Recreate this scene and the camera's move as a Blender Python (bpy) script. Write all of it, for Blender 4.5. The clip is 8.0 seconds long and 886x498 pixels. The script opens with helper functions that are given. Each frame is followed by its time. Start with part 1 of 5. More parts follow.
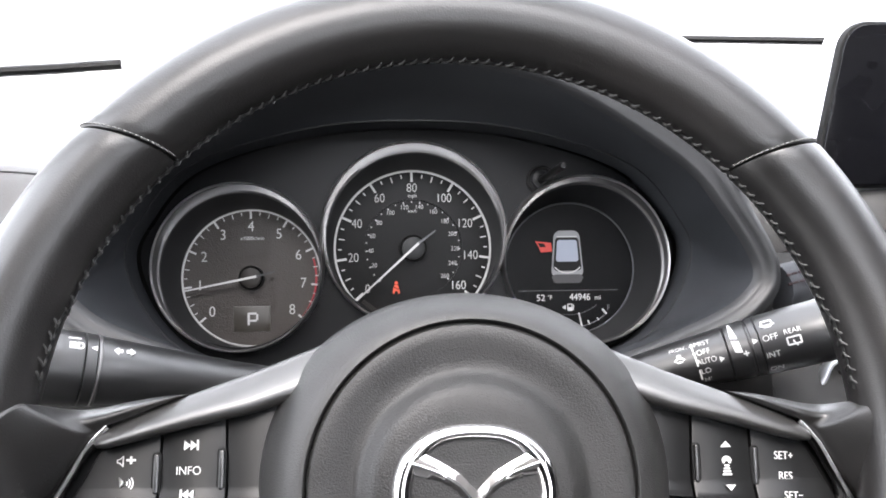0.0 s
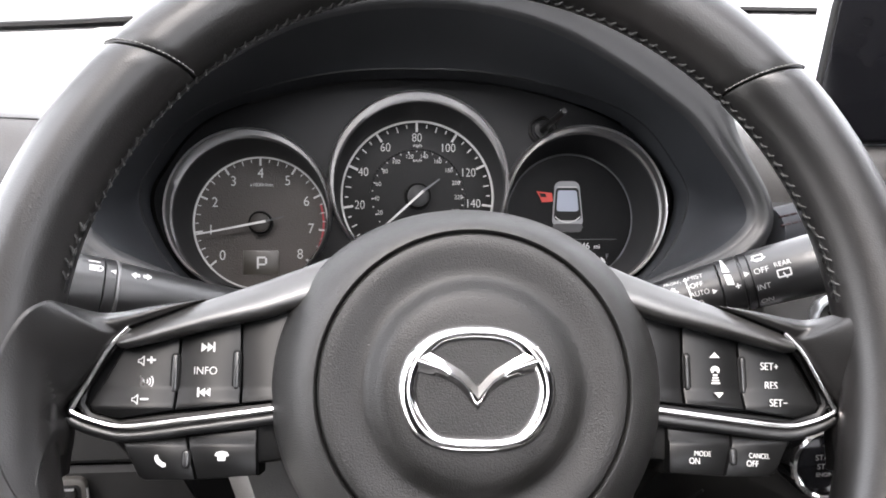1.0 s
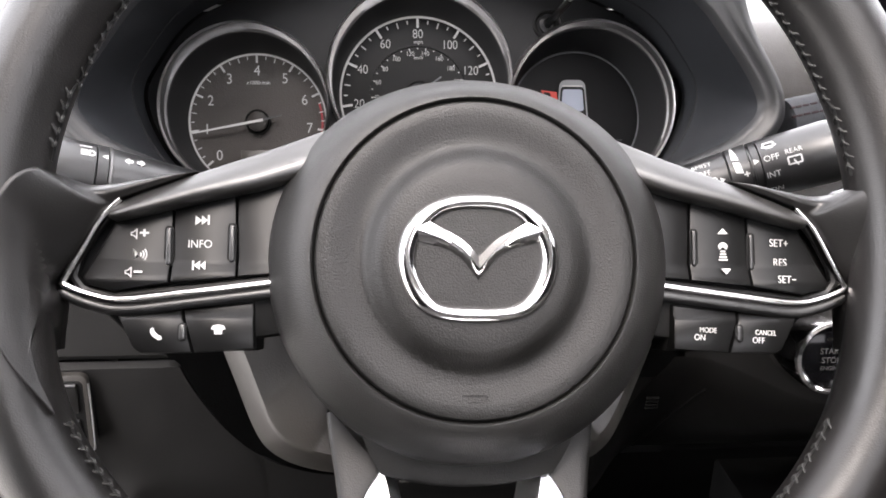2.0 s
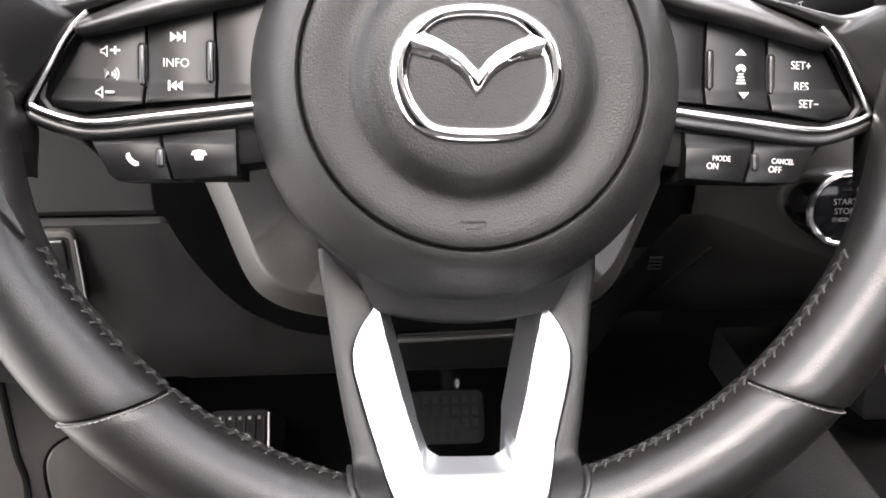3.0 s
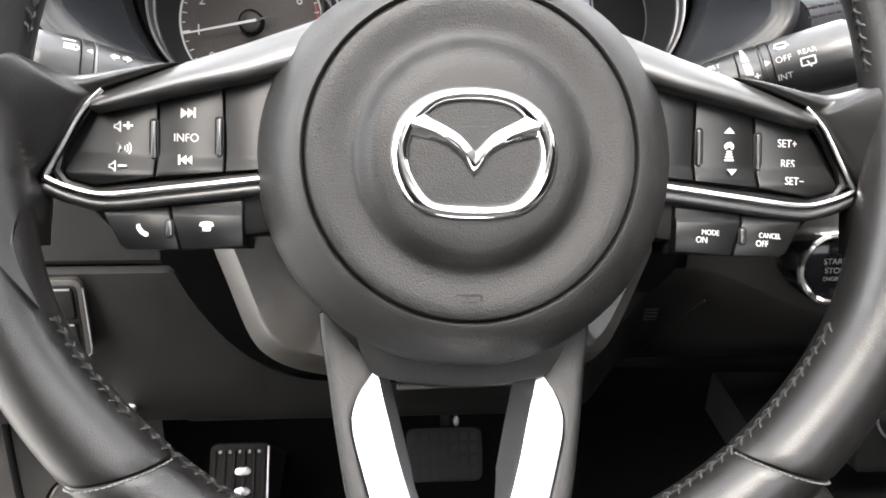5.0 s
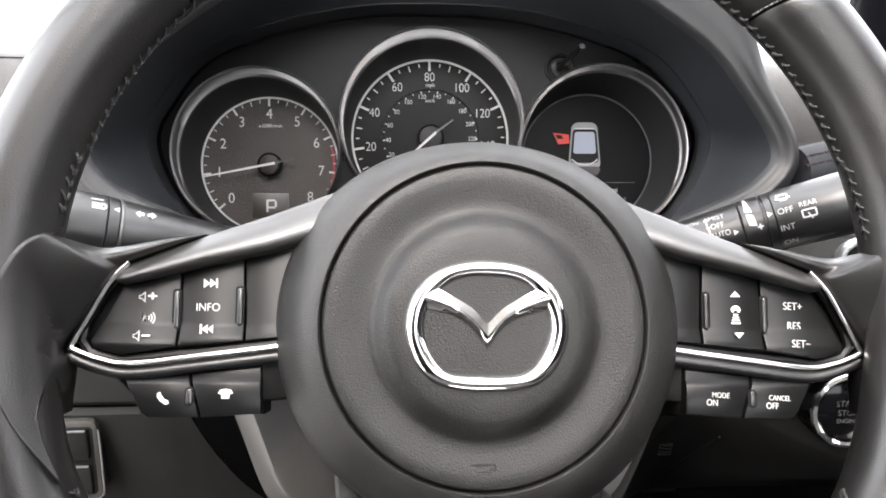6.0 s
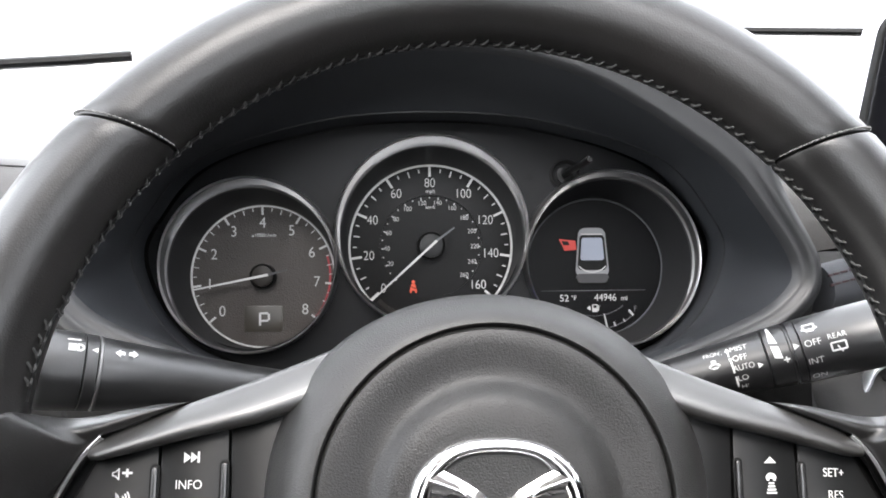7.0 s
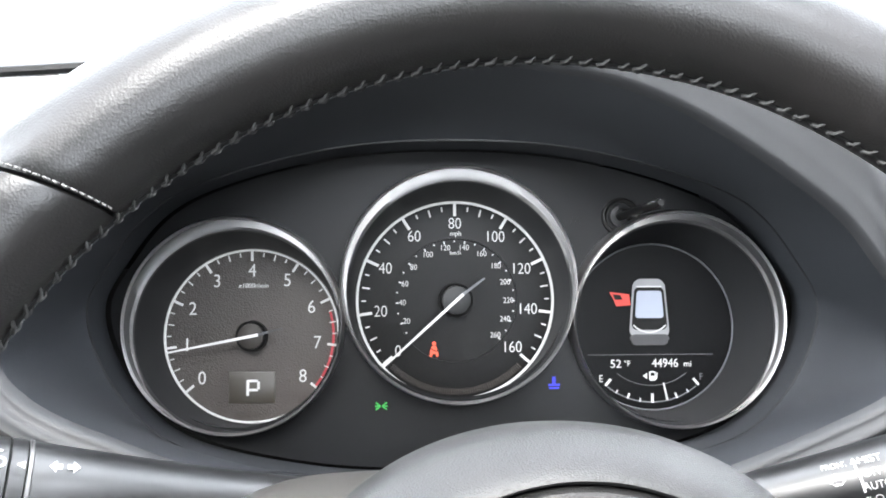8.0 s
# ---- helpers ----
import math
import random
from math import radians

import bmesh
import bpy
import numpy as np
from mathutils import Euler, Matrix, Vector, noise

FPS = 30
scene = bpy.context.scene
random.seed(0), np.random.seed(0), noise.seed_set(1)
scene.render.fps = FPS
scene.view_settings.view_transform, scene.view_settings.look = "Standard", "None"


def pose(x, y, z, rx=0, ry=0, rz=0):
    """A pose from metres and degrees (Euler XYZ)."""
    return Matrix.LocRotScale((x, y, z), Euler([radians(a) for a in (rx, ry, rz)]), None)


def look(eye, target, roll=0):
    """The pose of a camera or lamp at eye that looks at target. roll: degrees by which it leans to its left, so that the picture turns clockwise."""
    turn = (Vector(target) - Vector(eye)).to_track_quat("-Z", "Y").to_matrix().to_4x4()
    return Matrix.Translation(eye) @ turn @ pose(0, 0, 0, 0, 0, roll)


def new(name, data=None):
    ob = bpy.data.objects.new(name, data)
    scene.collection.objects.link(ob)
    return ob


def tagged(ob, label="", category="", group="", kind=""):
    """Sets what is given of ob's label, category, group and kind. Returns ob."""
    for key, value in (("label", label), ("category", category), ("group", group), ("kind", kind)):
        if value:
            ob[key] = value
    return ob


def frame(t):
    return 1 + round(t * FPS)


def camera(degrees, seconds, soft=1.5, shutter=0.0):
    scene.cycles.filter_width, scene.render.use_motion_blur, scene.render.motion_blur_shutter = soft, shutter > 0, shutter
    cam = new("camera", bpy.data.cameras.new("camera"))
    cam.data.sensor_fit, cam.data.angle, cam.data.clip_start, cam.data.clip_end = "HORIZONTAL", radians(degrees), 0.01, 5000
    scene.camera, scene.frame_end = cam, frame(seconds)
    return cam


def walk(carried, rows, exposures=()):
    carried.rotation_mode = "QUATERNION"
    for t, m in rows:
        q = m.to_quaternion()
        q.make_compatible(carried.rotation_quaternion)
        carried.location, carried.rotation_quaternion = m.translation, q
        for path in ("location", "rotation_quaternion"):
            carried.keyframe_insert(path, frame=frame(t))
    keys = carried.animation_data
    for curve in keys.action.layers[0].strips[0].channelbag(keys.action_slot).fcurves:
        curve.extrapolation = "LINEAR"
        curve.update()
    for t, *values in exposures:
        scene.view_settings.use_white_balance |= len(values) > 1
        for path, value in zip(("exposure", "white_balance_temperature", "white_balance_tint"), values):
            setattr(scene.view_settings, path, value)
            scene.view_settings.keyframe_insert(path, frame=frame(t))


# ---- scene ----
cam = camera(56.5, 8.0, soft=1.8)
METRES = 0.326
ROWS = [
    (0.0, 0.0, 0.0, 0.0, 0.0, 0.0, -0.0),
    (0.5, -0.0059, -0.0351, -0.0365, 0.02, 0.19, -0.14),
    (1.0, -0.0021, -0.0513, -0.0902, 0.17, -0.68, -0.52),
    (2.5, 0.0039, -0.0055, -0.2089, 0.5, -8.26, -0.42),
    (3.0, 0.0069, 0.0222, -0.259, 0.42, -11.97, -0.37),
    (3.5, 0.0124, 0.0442, -0.3012, 0.18, -14.49, -0.42),
    (4.0, 0.0175, 0.0423, -0.2971, -0.09, -15.44, -0.47),
    (4.5, 0.0181, 0.021, -0.2489, 0.12, -13.83, -0.73),
    (5.0, 0.0116, 0.0009, -0.2001, 0.7, -10.4, -0.95),
    (6.5, 0.0059, -0.0081, -0.0675, 1.5, -1.54, -0.45),
    (7.0, -0.0024, 0.0723, 0.0001, 1.25, -0.16, -0.16),
    (7.5, -0.0181, 0.1878, 0.049, 1.31, 0.61, -0.29),
    (8.0, -0.0588, 0.3565, 0.0761, 1.08, 0.4, -0.66),
]
START = pose(-0.0342, -0.2650, 1.0991, -14.94, -0.68, -5.14)
walk(cam, [(t, START @ pose(METRES * x, METRES * y, METRES * z, 90 + pitch, roll, yaw)) for t, x, y, z, yaw, pitch, roll in ROWS],
     [(0.0, 3.47, 6450, 12), (1.0, 3.32, 6600, 13), (2.5, 3.25, 6800, 15), (3.0, 3.64, 6750, 14), (4.0, 3.98, 6700, 12), (4.5, 4.05, 6700, 11), (5.0, 3.66, 6750, 10), (6.5, 3.40, 6680, 12), (7.0, 3.29, 6500, 10), (8.0, 4.24, 6300, 8)])

# ---- world and light: a bright overcast day outside the car ----
world = bpy.data.worlds.new("world")
scene.world = world
world.use_nodes = True
wn = world.node_tree.nodes
sky = wn.new("ShaderNodeTexSky")
sky.sky_type = "NISHITA"
sky.sun_disc = False
sky.sun_elevation = radians(57)
sky.sun_rotation = radians(202)
sky.dust_density = 2.0
sky.air_density = 1.0
sky.ozone_density = 1.0
pale = wn.new("ShaderNodeHueSaturation")
pale.inputs["Saturation"].default_value = 0.22
world.node_tree.links.new(sky.outputs[0], pale.inputs["Color"])
cloud = wn.new("ShaderNodeMix")
cloud.data_type = "RGBA"
cloud.blend_type = "ADD"
cloud.inputs["Factor"].default_value = 1.0
cloud.inputs["B"].default_value = (4.0, 4.1, 4.3, 1)
world.node_tree.links.new(pale.outputs[0], cloud.inputs["A"])
world.node_tree.links.new(cloud.outputs["Result"], wn["Background"].inputs[0])
wn["Background"].inputs[1].default_value = 0.15
sun = new("sun", bpy.data.lights.new("sun", "SUN"))
sun.data.energy = 0.5
sun.data.angle = radians(30)
sun.data.color = (1.0, 0.91, 0.82)
sun.matrix_world = look((-2.0, -5.0, 8.4), (0, 0, 0.9))


# ---- materials ----
def material(name, colour, rough=0.5, metal=0.0, grain=0.0, grain_size=900.0, wear=0.0, wear_size=25.0, spec=0.5,
             wear_colour=None, kind="noise", coat=0.0, folds=0.0):
    """A surface with fine relief of grain_size per metre and slow variation of colour and gloss."""
    m = bpy.data.materials.new(name)
    m.use_nodes = True
    n, l = m.node_tree.nodes, m.node_tree.links
    b = n["Principled BSDF"]
    b.inputs["Base Color"].default_value = (*colour, 1)
    b.inputs["Roughness"].default_value = rough
    b.inputs["Metallic"].default_value = metal
    b.inputs["Specular IOR Level"].default_value = spec
    b.inputs["Coat Weight"].default_value = coat
    where = n.new("ShaderNodeTexCoord")
    if grain:
        if kind == "voronoi":
            g = n.new("ShaderNodeTexVoronoi")
            g.feature = "SMOOTH_F1"
            g.inputs["Scale"].default_value = grain_size
            out = g.outputs["Distance"]
        else:
            g = n.new("ShaderNodeTexNoise")
            g.inputs["Scale"].default_value = grain_size
            g.inputs["Detail"].default_value = 3
            out = g.outputs["Fac"]
        l.new(where.outputs["Object"], g.inputs["Vector"])
        if folds:
            f = n.new("ShaderNodeTexNoise")
            f.inputs["Scale"].default_value = 130
            f.inputs["Detail"].default_value = 2
            f.inputs["Distortion"].default_value = 0.3
            l.new(where.outputs["Object"], f.inputs["Vector"])
            add = n.new("ShaderNodeMath")
            add.operation = "MULTIPLY_ADD"
            add.inputs[1].default_value = folds
            l.new(f.outputs["Fac"], add.inputs[0])
            l.new(out, add.inputs[2])
            out = add.outputs[0]
        bump = n.new("ShaderNodeBump")
        bump.inputs["Strength"].default_value = grain
        bump.inputs["Distance"].default_value = 0.0004
        l.new(out, bump.inputs["Height"])
        l.new(bump.outputs["Normal"], b.inputs["Normal"])
    if wear:
        w = n.new("ShaderNodeTexNoise")
        w.inputs["Scale"].default_value = wear_size
        w.inputs["Detail"].default_value = 3
        w.inputs["Roughness"].default_value = 0.5
        l.new(where.outputs["Object"], w.inputs["Vector"])
        mix = n.new("ShaderNodeMix")
        mix.data_type = "RGBA"
        mix.inputs["A"].default_value = (*colour, 1)
        mix.inputs["B"].default_value = (*(wear_colour or [min(1, c * 1.6 + 0.01) for c in colour]), 1)
        ramp = n.new("ShaderNodeMapRange")
        ramp.inputs["From Min"].default_value = 0.40
        ramp.inputs["From Max"].default_value = 0.80
        ramp.inputs["To Max"].default_value = wear
        l.new(w.outputs["Fac"], ramp.inputs["Value"])
        l.new(ramp.outputs["Result"], mix.inputs["Factor"])
        l.new(mix.outputs["Result"], b.inputs["Base Color"])
        gloss = n.new("ShaderNodeMapRange")
        gloss.inputs["From Min"].default_value = 0.3
        gloss.inputs["From Max"].default_value = 0.7
        gloss.inputs["To Min"].default_value = max(0.02, rough - 0.035)
        gloss.inputs["To Max"].default_value = min(1, rough + 0.035)
        l.new(w.outputs["Fac"], gloss.inputs["Value"])
        l.new(gloss.outputs["Result"], b.inputs["Roughness"])
    return m


def glowing(name, colour, strength):
    m = bpy.data.materials.new(name)
    m.use_nodes = True
    b = m.node_tree.nodes["Principled BSDF"]
    b.inputs["Base Color"].default_value = (*[c * 0.25 for c in colour], 1)
    b.inputs["Roughness"].default_value = 0.6
    b.inputs["Emission Color"].default_value = (*colour, 1)
    b.inputs["Emission Strength"].default_value = strength
    return m


LEATHER = material("black_leather", (0.0045, 0.0043, 0.0042), 0.37, spec=0.42, grain=0.16, grain_size=1900, wear=0.3, wear_size=22, kind="voronoi",
                   wear_colour=(0.011, 0.0085, 0.0078), folds=0.25)
PAD = material("grained_black_vinyl", (0.0068, 0.0066, 0.0063), 0.45, spec=0.28, grain=0.55, grain_size=1500, wear=0.4, wear_size=40)
SOFT = material("soft_black_plastic", (0.0105, 0.0100, 0.0094), 0.43, spec=1.0, grain=0.06, grain_size=2600)
DASH = material("black_dash_vinyl", (0.026, 0.025, 0.024), 0.55, spec=0.3, grain=0.5, grain_size=1300, wear=0.4, wear_size=12, kind="voronoi")
LOWER = material("dark_grey_hard_plastic", (0.0045, 0.0043, 0.0041), 0.55, spec=0.14, grain=0.4, grain_size=1500, wear=0.4, wear_size=15)
GLOSS = material("satin_black_button_plastic", (0.0030, 0.0030, 0.0030), 0.33, spec=0.16, grain=0.04, grain_size=2500)
TAB = material("grey_edged_tab_plastic", (0.012, 0.012, 0.012), 0.3, spec=0.6)
MATT = material("matt_black_plastic", (0.003, 0.003, 0.003), 0.6, spec=0.12, grain=0.2, grain_size=2000, wear=0.3, wear_size=30)
# Bluish and lifted base colour: lens haze under the hood is put into it.
VISOR = material("matt_black_hood_lining", (0.0185, 0.0199, 0.0225), 0.7, spec=0.12, grain=0.5, grain_size=1600, wear=0.3, wear_size=14)
CHROME = material("polished_chrome", (0.74, 0.73, 0.725), 0.10, 1.0, wear=0.2, wear_size=90, wear_colour=(0.58, 0.56, 0.55))
SATIN = material("satin_silver_trim", (0.68, 0.69, 0.71), 0.32, 1.0, grain=0.02, grain_size=3000)
RINGS = material("brushed_grey_ring", (0.13, 0.128, 0.128), 0.45, 1.0)
EDGING = material("dark_polished_chrome", (0.54, 0.53, 0.525), 0.13, 1.0, wear=0.2, wear_size=90, wear_colour=(0.46, 0.45, 0.44))
LINE = material("satin_chrome_ring", (0.46, 0.45, 0.45), 0.3, 1.0)
FACE = material("charcoal_dial_face", (0.0255, 0.0220, 0.0205), 0.45, spec=0.22, grain=0.6, grain_size=1500, kind="voronoi")
n, l = FACE.node_tree.nodes, FACE.node_tree.links
mesh_dots = n.new("ShaderNodeTexVoronoi")
mesh_dots.inputs["Scale"].default_value = 1150
mesh_dots.inputs["Randomness"].default_value = 0.05
dots = n.new("ShaderNodeMix")
dots.data_type = "RGBA"
dots.inputs["A"].default_value = (0.022, 0.0185, 0.017, 1)
dots.inputs["B"].default_value = (0.052, 0.045, 0.041, 1)
l.new(n["Texture Coordinate"].outputs["Object"], mesh_dots.inputs["Vector"])
l.new(mesh_dots.outputs["Distance"], dots.inputs["Factor"])
l.new(dots.outputs["Result"], n["Principled BSDF"].inputs["Base Color"])
FASCIA = material("glossy_dark_fascia", (0.0045, 0.0046, 0.0050), 0.40, spec=0.12)
HUBCAP = material("charcoal_needle_cap", (0.022, 0.0195, 0.018), 0.5, spec=0.2)
WELL = material("charcoal_dial_well", (0.014, 0.0142, 0.0150), 0.5, spec=0.2, grain=0.15, grain_size=2200)
DIAL = material("black_dial_face", (0.0024, 0.0023, 0.0024), 0.45, spec=0.12, grain=0.1, grain_size=2600)
DISPLAY = material("black_display_cover", (0.0015, 0.0015, 0.0018), 0.4, spec=0.08)
LIP = material("satin_black_lip", (0.0085, 0.0088, 0.0095), 0.42, spec=0.3, grain=0.1, grain_size=1600)
SHELL = material("grained_black_hub_vinyl", (0.0052, 0.0050, 0.0047), 0.52, spec=0.42, grain=0.30, grain_size=2100, wear=0.4, wear_size=40, kind="voronoi")
CONSOLE = material("grained_charcoal_vinyl", (0.0070, 0.0068, 0.0066), 0.5, spec=0.25, grain=0.7, grain_size=900, wear=0.3, wear_size=20, kind="voronoi")
GLASSY = material("black_screen_glass", (0.002, 0.002, 0.0025), 0.12, spec=0.10, wear=0.2, wear_size=20)
PRINT = material("white_print", (0.43, 0.43, 0.42), 0.5)
STALK = material("satin_black_stalk_plastic", (0.004, 0.004, 0.0042), 0.38, spec=0.6, grain=0.08, grain_size=2500, wear=0.3, wear_size=60)
KICKGREY = material("grey_sill_plastic", (0.085, 0.080, 0.077), 0.45, grain=0.3, grain_size=1500, wear=0.4, wear_size=20)
SHROUD = material("grey_column_plastic", (0.024, 0.0220, 0.0197), 0.42, grain=0.3, grain_size=1500, wear=0.4, wear_size=20)
THREAD = material("grey_seam_thread", (0.085, 0.083, 0.080), 0.7)
BEZEL_BLACK = material("grained_black_bezel", (0.005, 0.0049, 0.0047), 0.48, spec=0.28, grain=0.22, grain_size=2300, wear=0.4, wear_size=40, kind="voronoi")
REDTHREAD = material("dark_red_thread", (0.012, 0.006, 0.007), 0.8, spec=0.1)
STITCH = material("dark_grey_thread", (0.017, 0.017, 0.0165), 0.6, spec=0.3)
NEEDLE = glowing("white_needle", (0.85, 0.85, 0.85), 0.0310)
DIGIT = glowing("lit_white_numeral", (0.82, 0.82, 0.82), 0.0245)
REDZONE = glowing("red_zone_print", (0.60, 0.03, 0.05), 0.0217)
AMBER = glowing("lit_red_warning", (0.95, 0.10, 0.03), 0.0341)
GREEN = glowing("lit_green_symbol", (0.02, 0.50, 0.05), 0.0150)
BLUE = glowing("lit_blue_symbol", (0.02, 0.03, 0.9), 0.0217)
SHOWN = glowing("lit_display_white", (0.85, 0.85, 0.86), 0.0310)
SHOWN_GREY = glowing("lit_display_grey", (0.20, 0.21, 0.23), 0.0074)
SHOWN_DARK = glowing("dim_display_grey", (0.05, 0.052, 0.06), 0.0030)
SHOWN_SILVER = glowing("lit_display_silver", (0.42, 0.43, 0.46), 0.0136)
SHOWN_BLUE = glowing("lit_display_pale_blue", (0.52, 0.58, 0.72), 0.0170)
SHOWN_RED = glowing("lit_display_red", (0.8, 0.05, 0.03), 0.0279)
LCD = material("amber_grey_lcd", (0.023, 0.019, 0.013), 0.35, wear=0.6, wear_size=70, wear_colour=(0.03, 0.03, 0.03))
HEADLINER = material("pale_headliner_cloth", (0.52, 0.51, 0.50), 0.9, grain=0.5, grain_size=900, wear=0.3, wear_size=10, wear_colour=(0.42, 0.41, 0.40))
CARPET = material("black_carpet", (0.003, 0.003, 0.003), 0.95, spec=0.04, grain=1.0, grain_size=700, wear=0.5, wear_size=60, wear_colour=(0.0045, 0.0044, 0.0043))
RUBBER = material("black_pedal_rubber", (0.008, 0.008, 0.008), 0.6, spec=0.15, grain=0.6, grain_size=800)
STEEL = material("worn_steel", (0.45, 0.45, 0.46), 0.35, 1.0, wear=0.5, wear_size=80, wear_colour=(0.3, 0.3, 0.3))
PAINT = material("white_car_paint", (0.78, 0.78, 0.78), 0.25, coat=0.5, wear=0.2, wear_size=6, wear_colour=(0.74, 0.74, 0.74))
PALE_GROUND = material("pale_bounce_ground", (0.34, 0.33, 0.31), 0.9, grain=1.0, grain_size=120, wear=0.6, wear_size=2)
GLASS = bpy.data.materials.new("clear_glass")
GLASS.use_nodes = True
b = GLASS.node_tree.nodes["Principled BSDF"]
b.inputs["Transmission Weight"].default_value = 1.0
b.inputs["Roughness"].default_value = 0.0
b.inputs["IOR"].default_value = 1.05
PALE = material("pale_grey_plastic", (0.62, 0.62, 0.61), 0.4, wear=0.4, wear_size=60)
DIM = material("dim_grey_print", (0.040, 0.040, 0.040), 0.6)
BOUNCE_GREY = material("plain_grey_bounce", (0.045, 0.043, 0.041), 0.9, grain=0.5, grain_size=600, wear=0.4, wear_size=10)
FILL_GREY = material("light_grey_fill", (0.14, 0.137, 0.134), 0.9, grain=0.5, grain_size=600, wear=0.4, wear_size=10)
WORN = material("worn_dark_steel", (0.16, 0.16, 0.16), 0.45, 1.0, wear=0.5, wear_size=80, wear_colour=(0.08, 0.08, 0.08))
FILM = material("crinkled_clear_film", (0.07, 0.07, 0.07), 0.10, spec=1.0, wear=0.3, wear_size=50)


# ---- building helpers ----
def part(name, bm, mat, parent=None, label="", sharp=38, place=None):
    bmesh.ops.recalc_face_normals(bm, faces=bm.faces)
    me = bpy.data.meshes.new(name)
    bm.to_mesh(me)
    bm.free()
    me.materials.append(mat)
    me.shade_smooth()
    me.set_sharp_from_angle(angle=radians(sharp))
    ob = new(name, me)
    ob.parent = parent
    if place is not None:
        ob.matrix_basis = place
    if label:
        ob["label"] = label
    return ob


def thing(name, m, label, category, group="", kind=""):
    ob = new(name)
    ob.empty_display_size = 0.02
    ob.matrix_world = m
    ob.matrix_basis = m
    return tagged(ob, label, category, group, kind)


def loft(rings, closed=True, cap0=False, cap1=False, bm=None):
    """Skin a row of loops that have equally many points."""
    bm = bm or bmesh.new()
    rows = [[bm.verts.new(p) for p in ring] for ring in rings]
    n = len(rows[0])
    for a, b in zip(rows, rows[1:]):
        for i in range(n if closed else n - 1):
            j = (i + 1) % n
            bm.faces.new((a[i], a[j], b[j], b[i]))
    if cap0:
        bm.faces.new(rows[0][::-1])
    if cap1:
        bm.faces.new(rows[-1])
    return bm


def lathe(profile, n=96, cx=0.0, cy=0.0, sx=1.0, sy=1.0, cap0=False, cap1=False, bm=None):
    """Turn (radius, z) pairs round the z axis."""
    rings = [[(cx + r * sx * math.cos(2 * math.pi * i / n), cy + r * sy * math.sin(2 * math.pi * i / n), z) for i in range(n)] for r, z in profile]
    return loft(rings, True, cap0, cap1, bm)


def turned(profile, n=48, bm=None):
    """Turn (x, radius) pairs round the x axis."""
    rings = [[(x, r * math.cos(2 * math.pi * i / n), r * math.sin(2 * math.pi * i / n)) for i in range(n)] for x, r in profile]
    return loft(rings, True, True, True, bm)


def inset(pts, d):
    area = sum(a[0] * b[1] - b[0] * a[1] for a, b in zip(pts, pts[1:] + pts[:1]))
    s = 1 if area > 0 else -1
    out = []
    for i, p in enumerate(pts):
        a, b = Vector(pts[i - 1][:2]), Vector(pts[(i + 1) % len(pts)][:2])
        p = Vector(p[:2])
        e, f = (p - a).normalized(), (b - p).normalized()
        n = (Vector((-e.y, e.x)) + Vector((-f.y, f.x))) * s
        k = max(0.35, n.length_squared / 2)
        out.append(tuple(p + n * d / k))
    return out


def prism(outline, z0, z1, bevel=0.0006, zf=None, cut=None, bm=None):
    """A plate with rounded front edges. zf adds height to the front; cut: a y at which the front may bend."""
    outline = [tuple(p[:2]) for p in outline]
    mid = inset(outline, bevel * 0.3)
    top = inset(outline, bevel)
    bm = loft([[(*p, z0) for p in outline], [(*p, z1 - bevel) for p in outline], [(*p, z1 - bevel * 0.3) for p in mid], [(*p, z1) for p in top]],
              True, True, True, bm)
    if cut is not None:
        for c in cut:
            bmesh.ops.bisect_plane(bm, geom=bm.verts[:] + bm.edges[:] + bm.faces[:], plane_co=(0, c, 0), plane_no=(0, 1, 0))
    if zf:
        for v in bm.verts:
            v.co.z += zf(v.co.x, v.co.y)
    return bm


def curve(pts, n=8, closed=False):
    """A smooth line through the points."""
    out = []
    count = len(pts)
    pts = [Vector(p) for p in pts]
    for i in range(count if closed else count - 1):
        p1, p2 = pts[i], pts[(i + 1) % count]
        p0 = pts[i - 1] if closed or i else p1
        p3 = pts[(i + 2) % count] if closed or i + 2 < count else p2
        for k in range(n):
            u = k / n
            out.append(tuple(0.5 * ((2 * p1) + (p2 - p0) * u + (2 * p0 - 5 * p1 + 4 * p2 - p3) * u * u + (3 * p1 - p0 - 3 * p2 + p3) * u ** 3)))
    if not closed:
        out.append(tuple(pts[-1]))
    return out


def tube(pts, a, b=None, n=12, closed=False, up=(0, 0, 1), bm=None):
    """Sweep an ellipse along a line: a across, b along up."""
    b = b or a
    pts = [Vector(p) for p in pts]
    up = Vector(up)
    rings = []
    for i, p in enumerate(pts):
        q0 = pts[i - 1] if closed or i else p
        q1 = pts[(i + 1) % len(pts)] if closed or i + 1 < len(pts) else p
        d = (q1 - q0).normalized()
        s = d.cross(up).normalized()
        u = s.cross(d)
        rings.append([tuple(p + s * a * math.cos(2 * math.pi * k / n) + u * b * math.sin(2 * math.pi * k / n)) for k in range(n)])
    if closed:
        rings.append(rings[0])
        bm = loft(rings, True, False, False, bm)
        bmesh.ops.remove_doubles(bm, verts=bm.verts, dist=1e-6)
        return bm
    return loft(rings, True, True, True, bm)


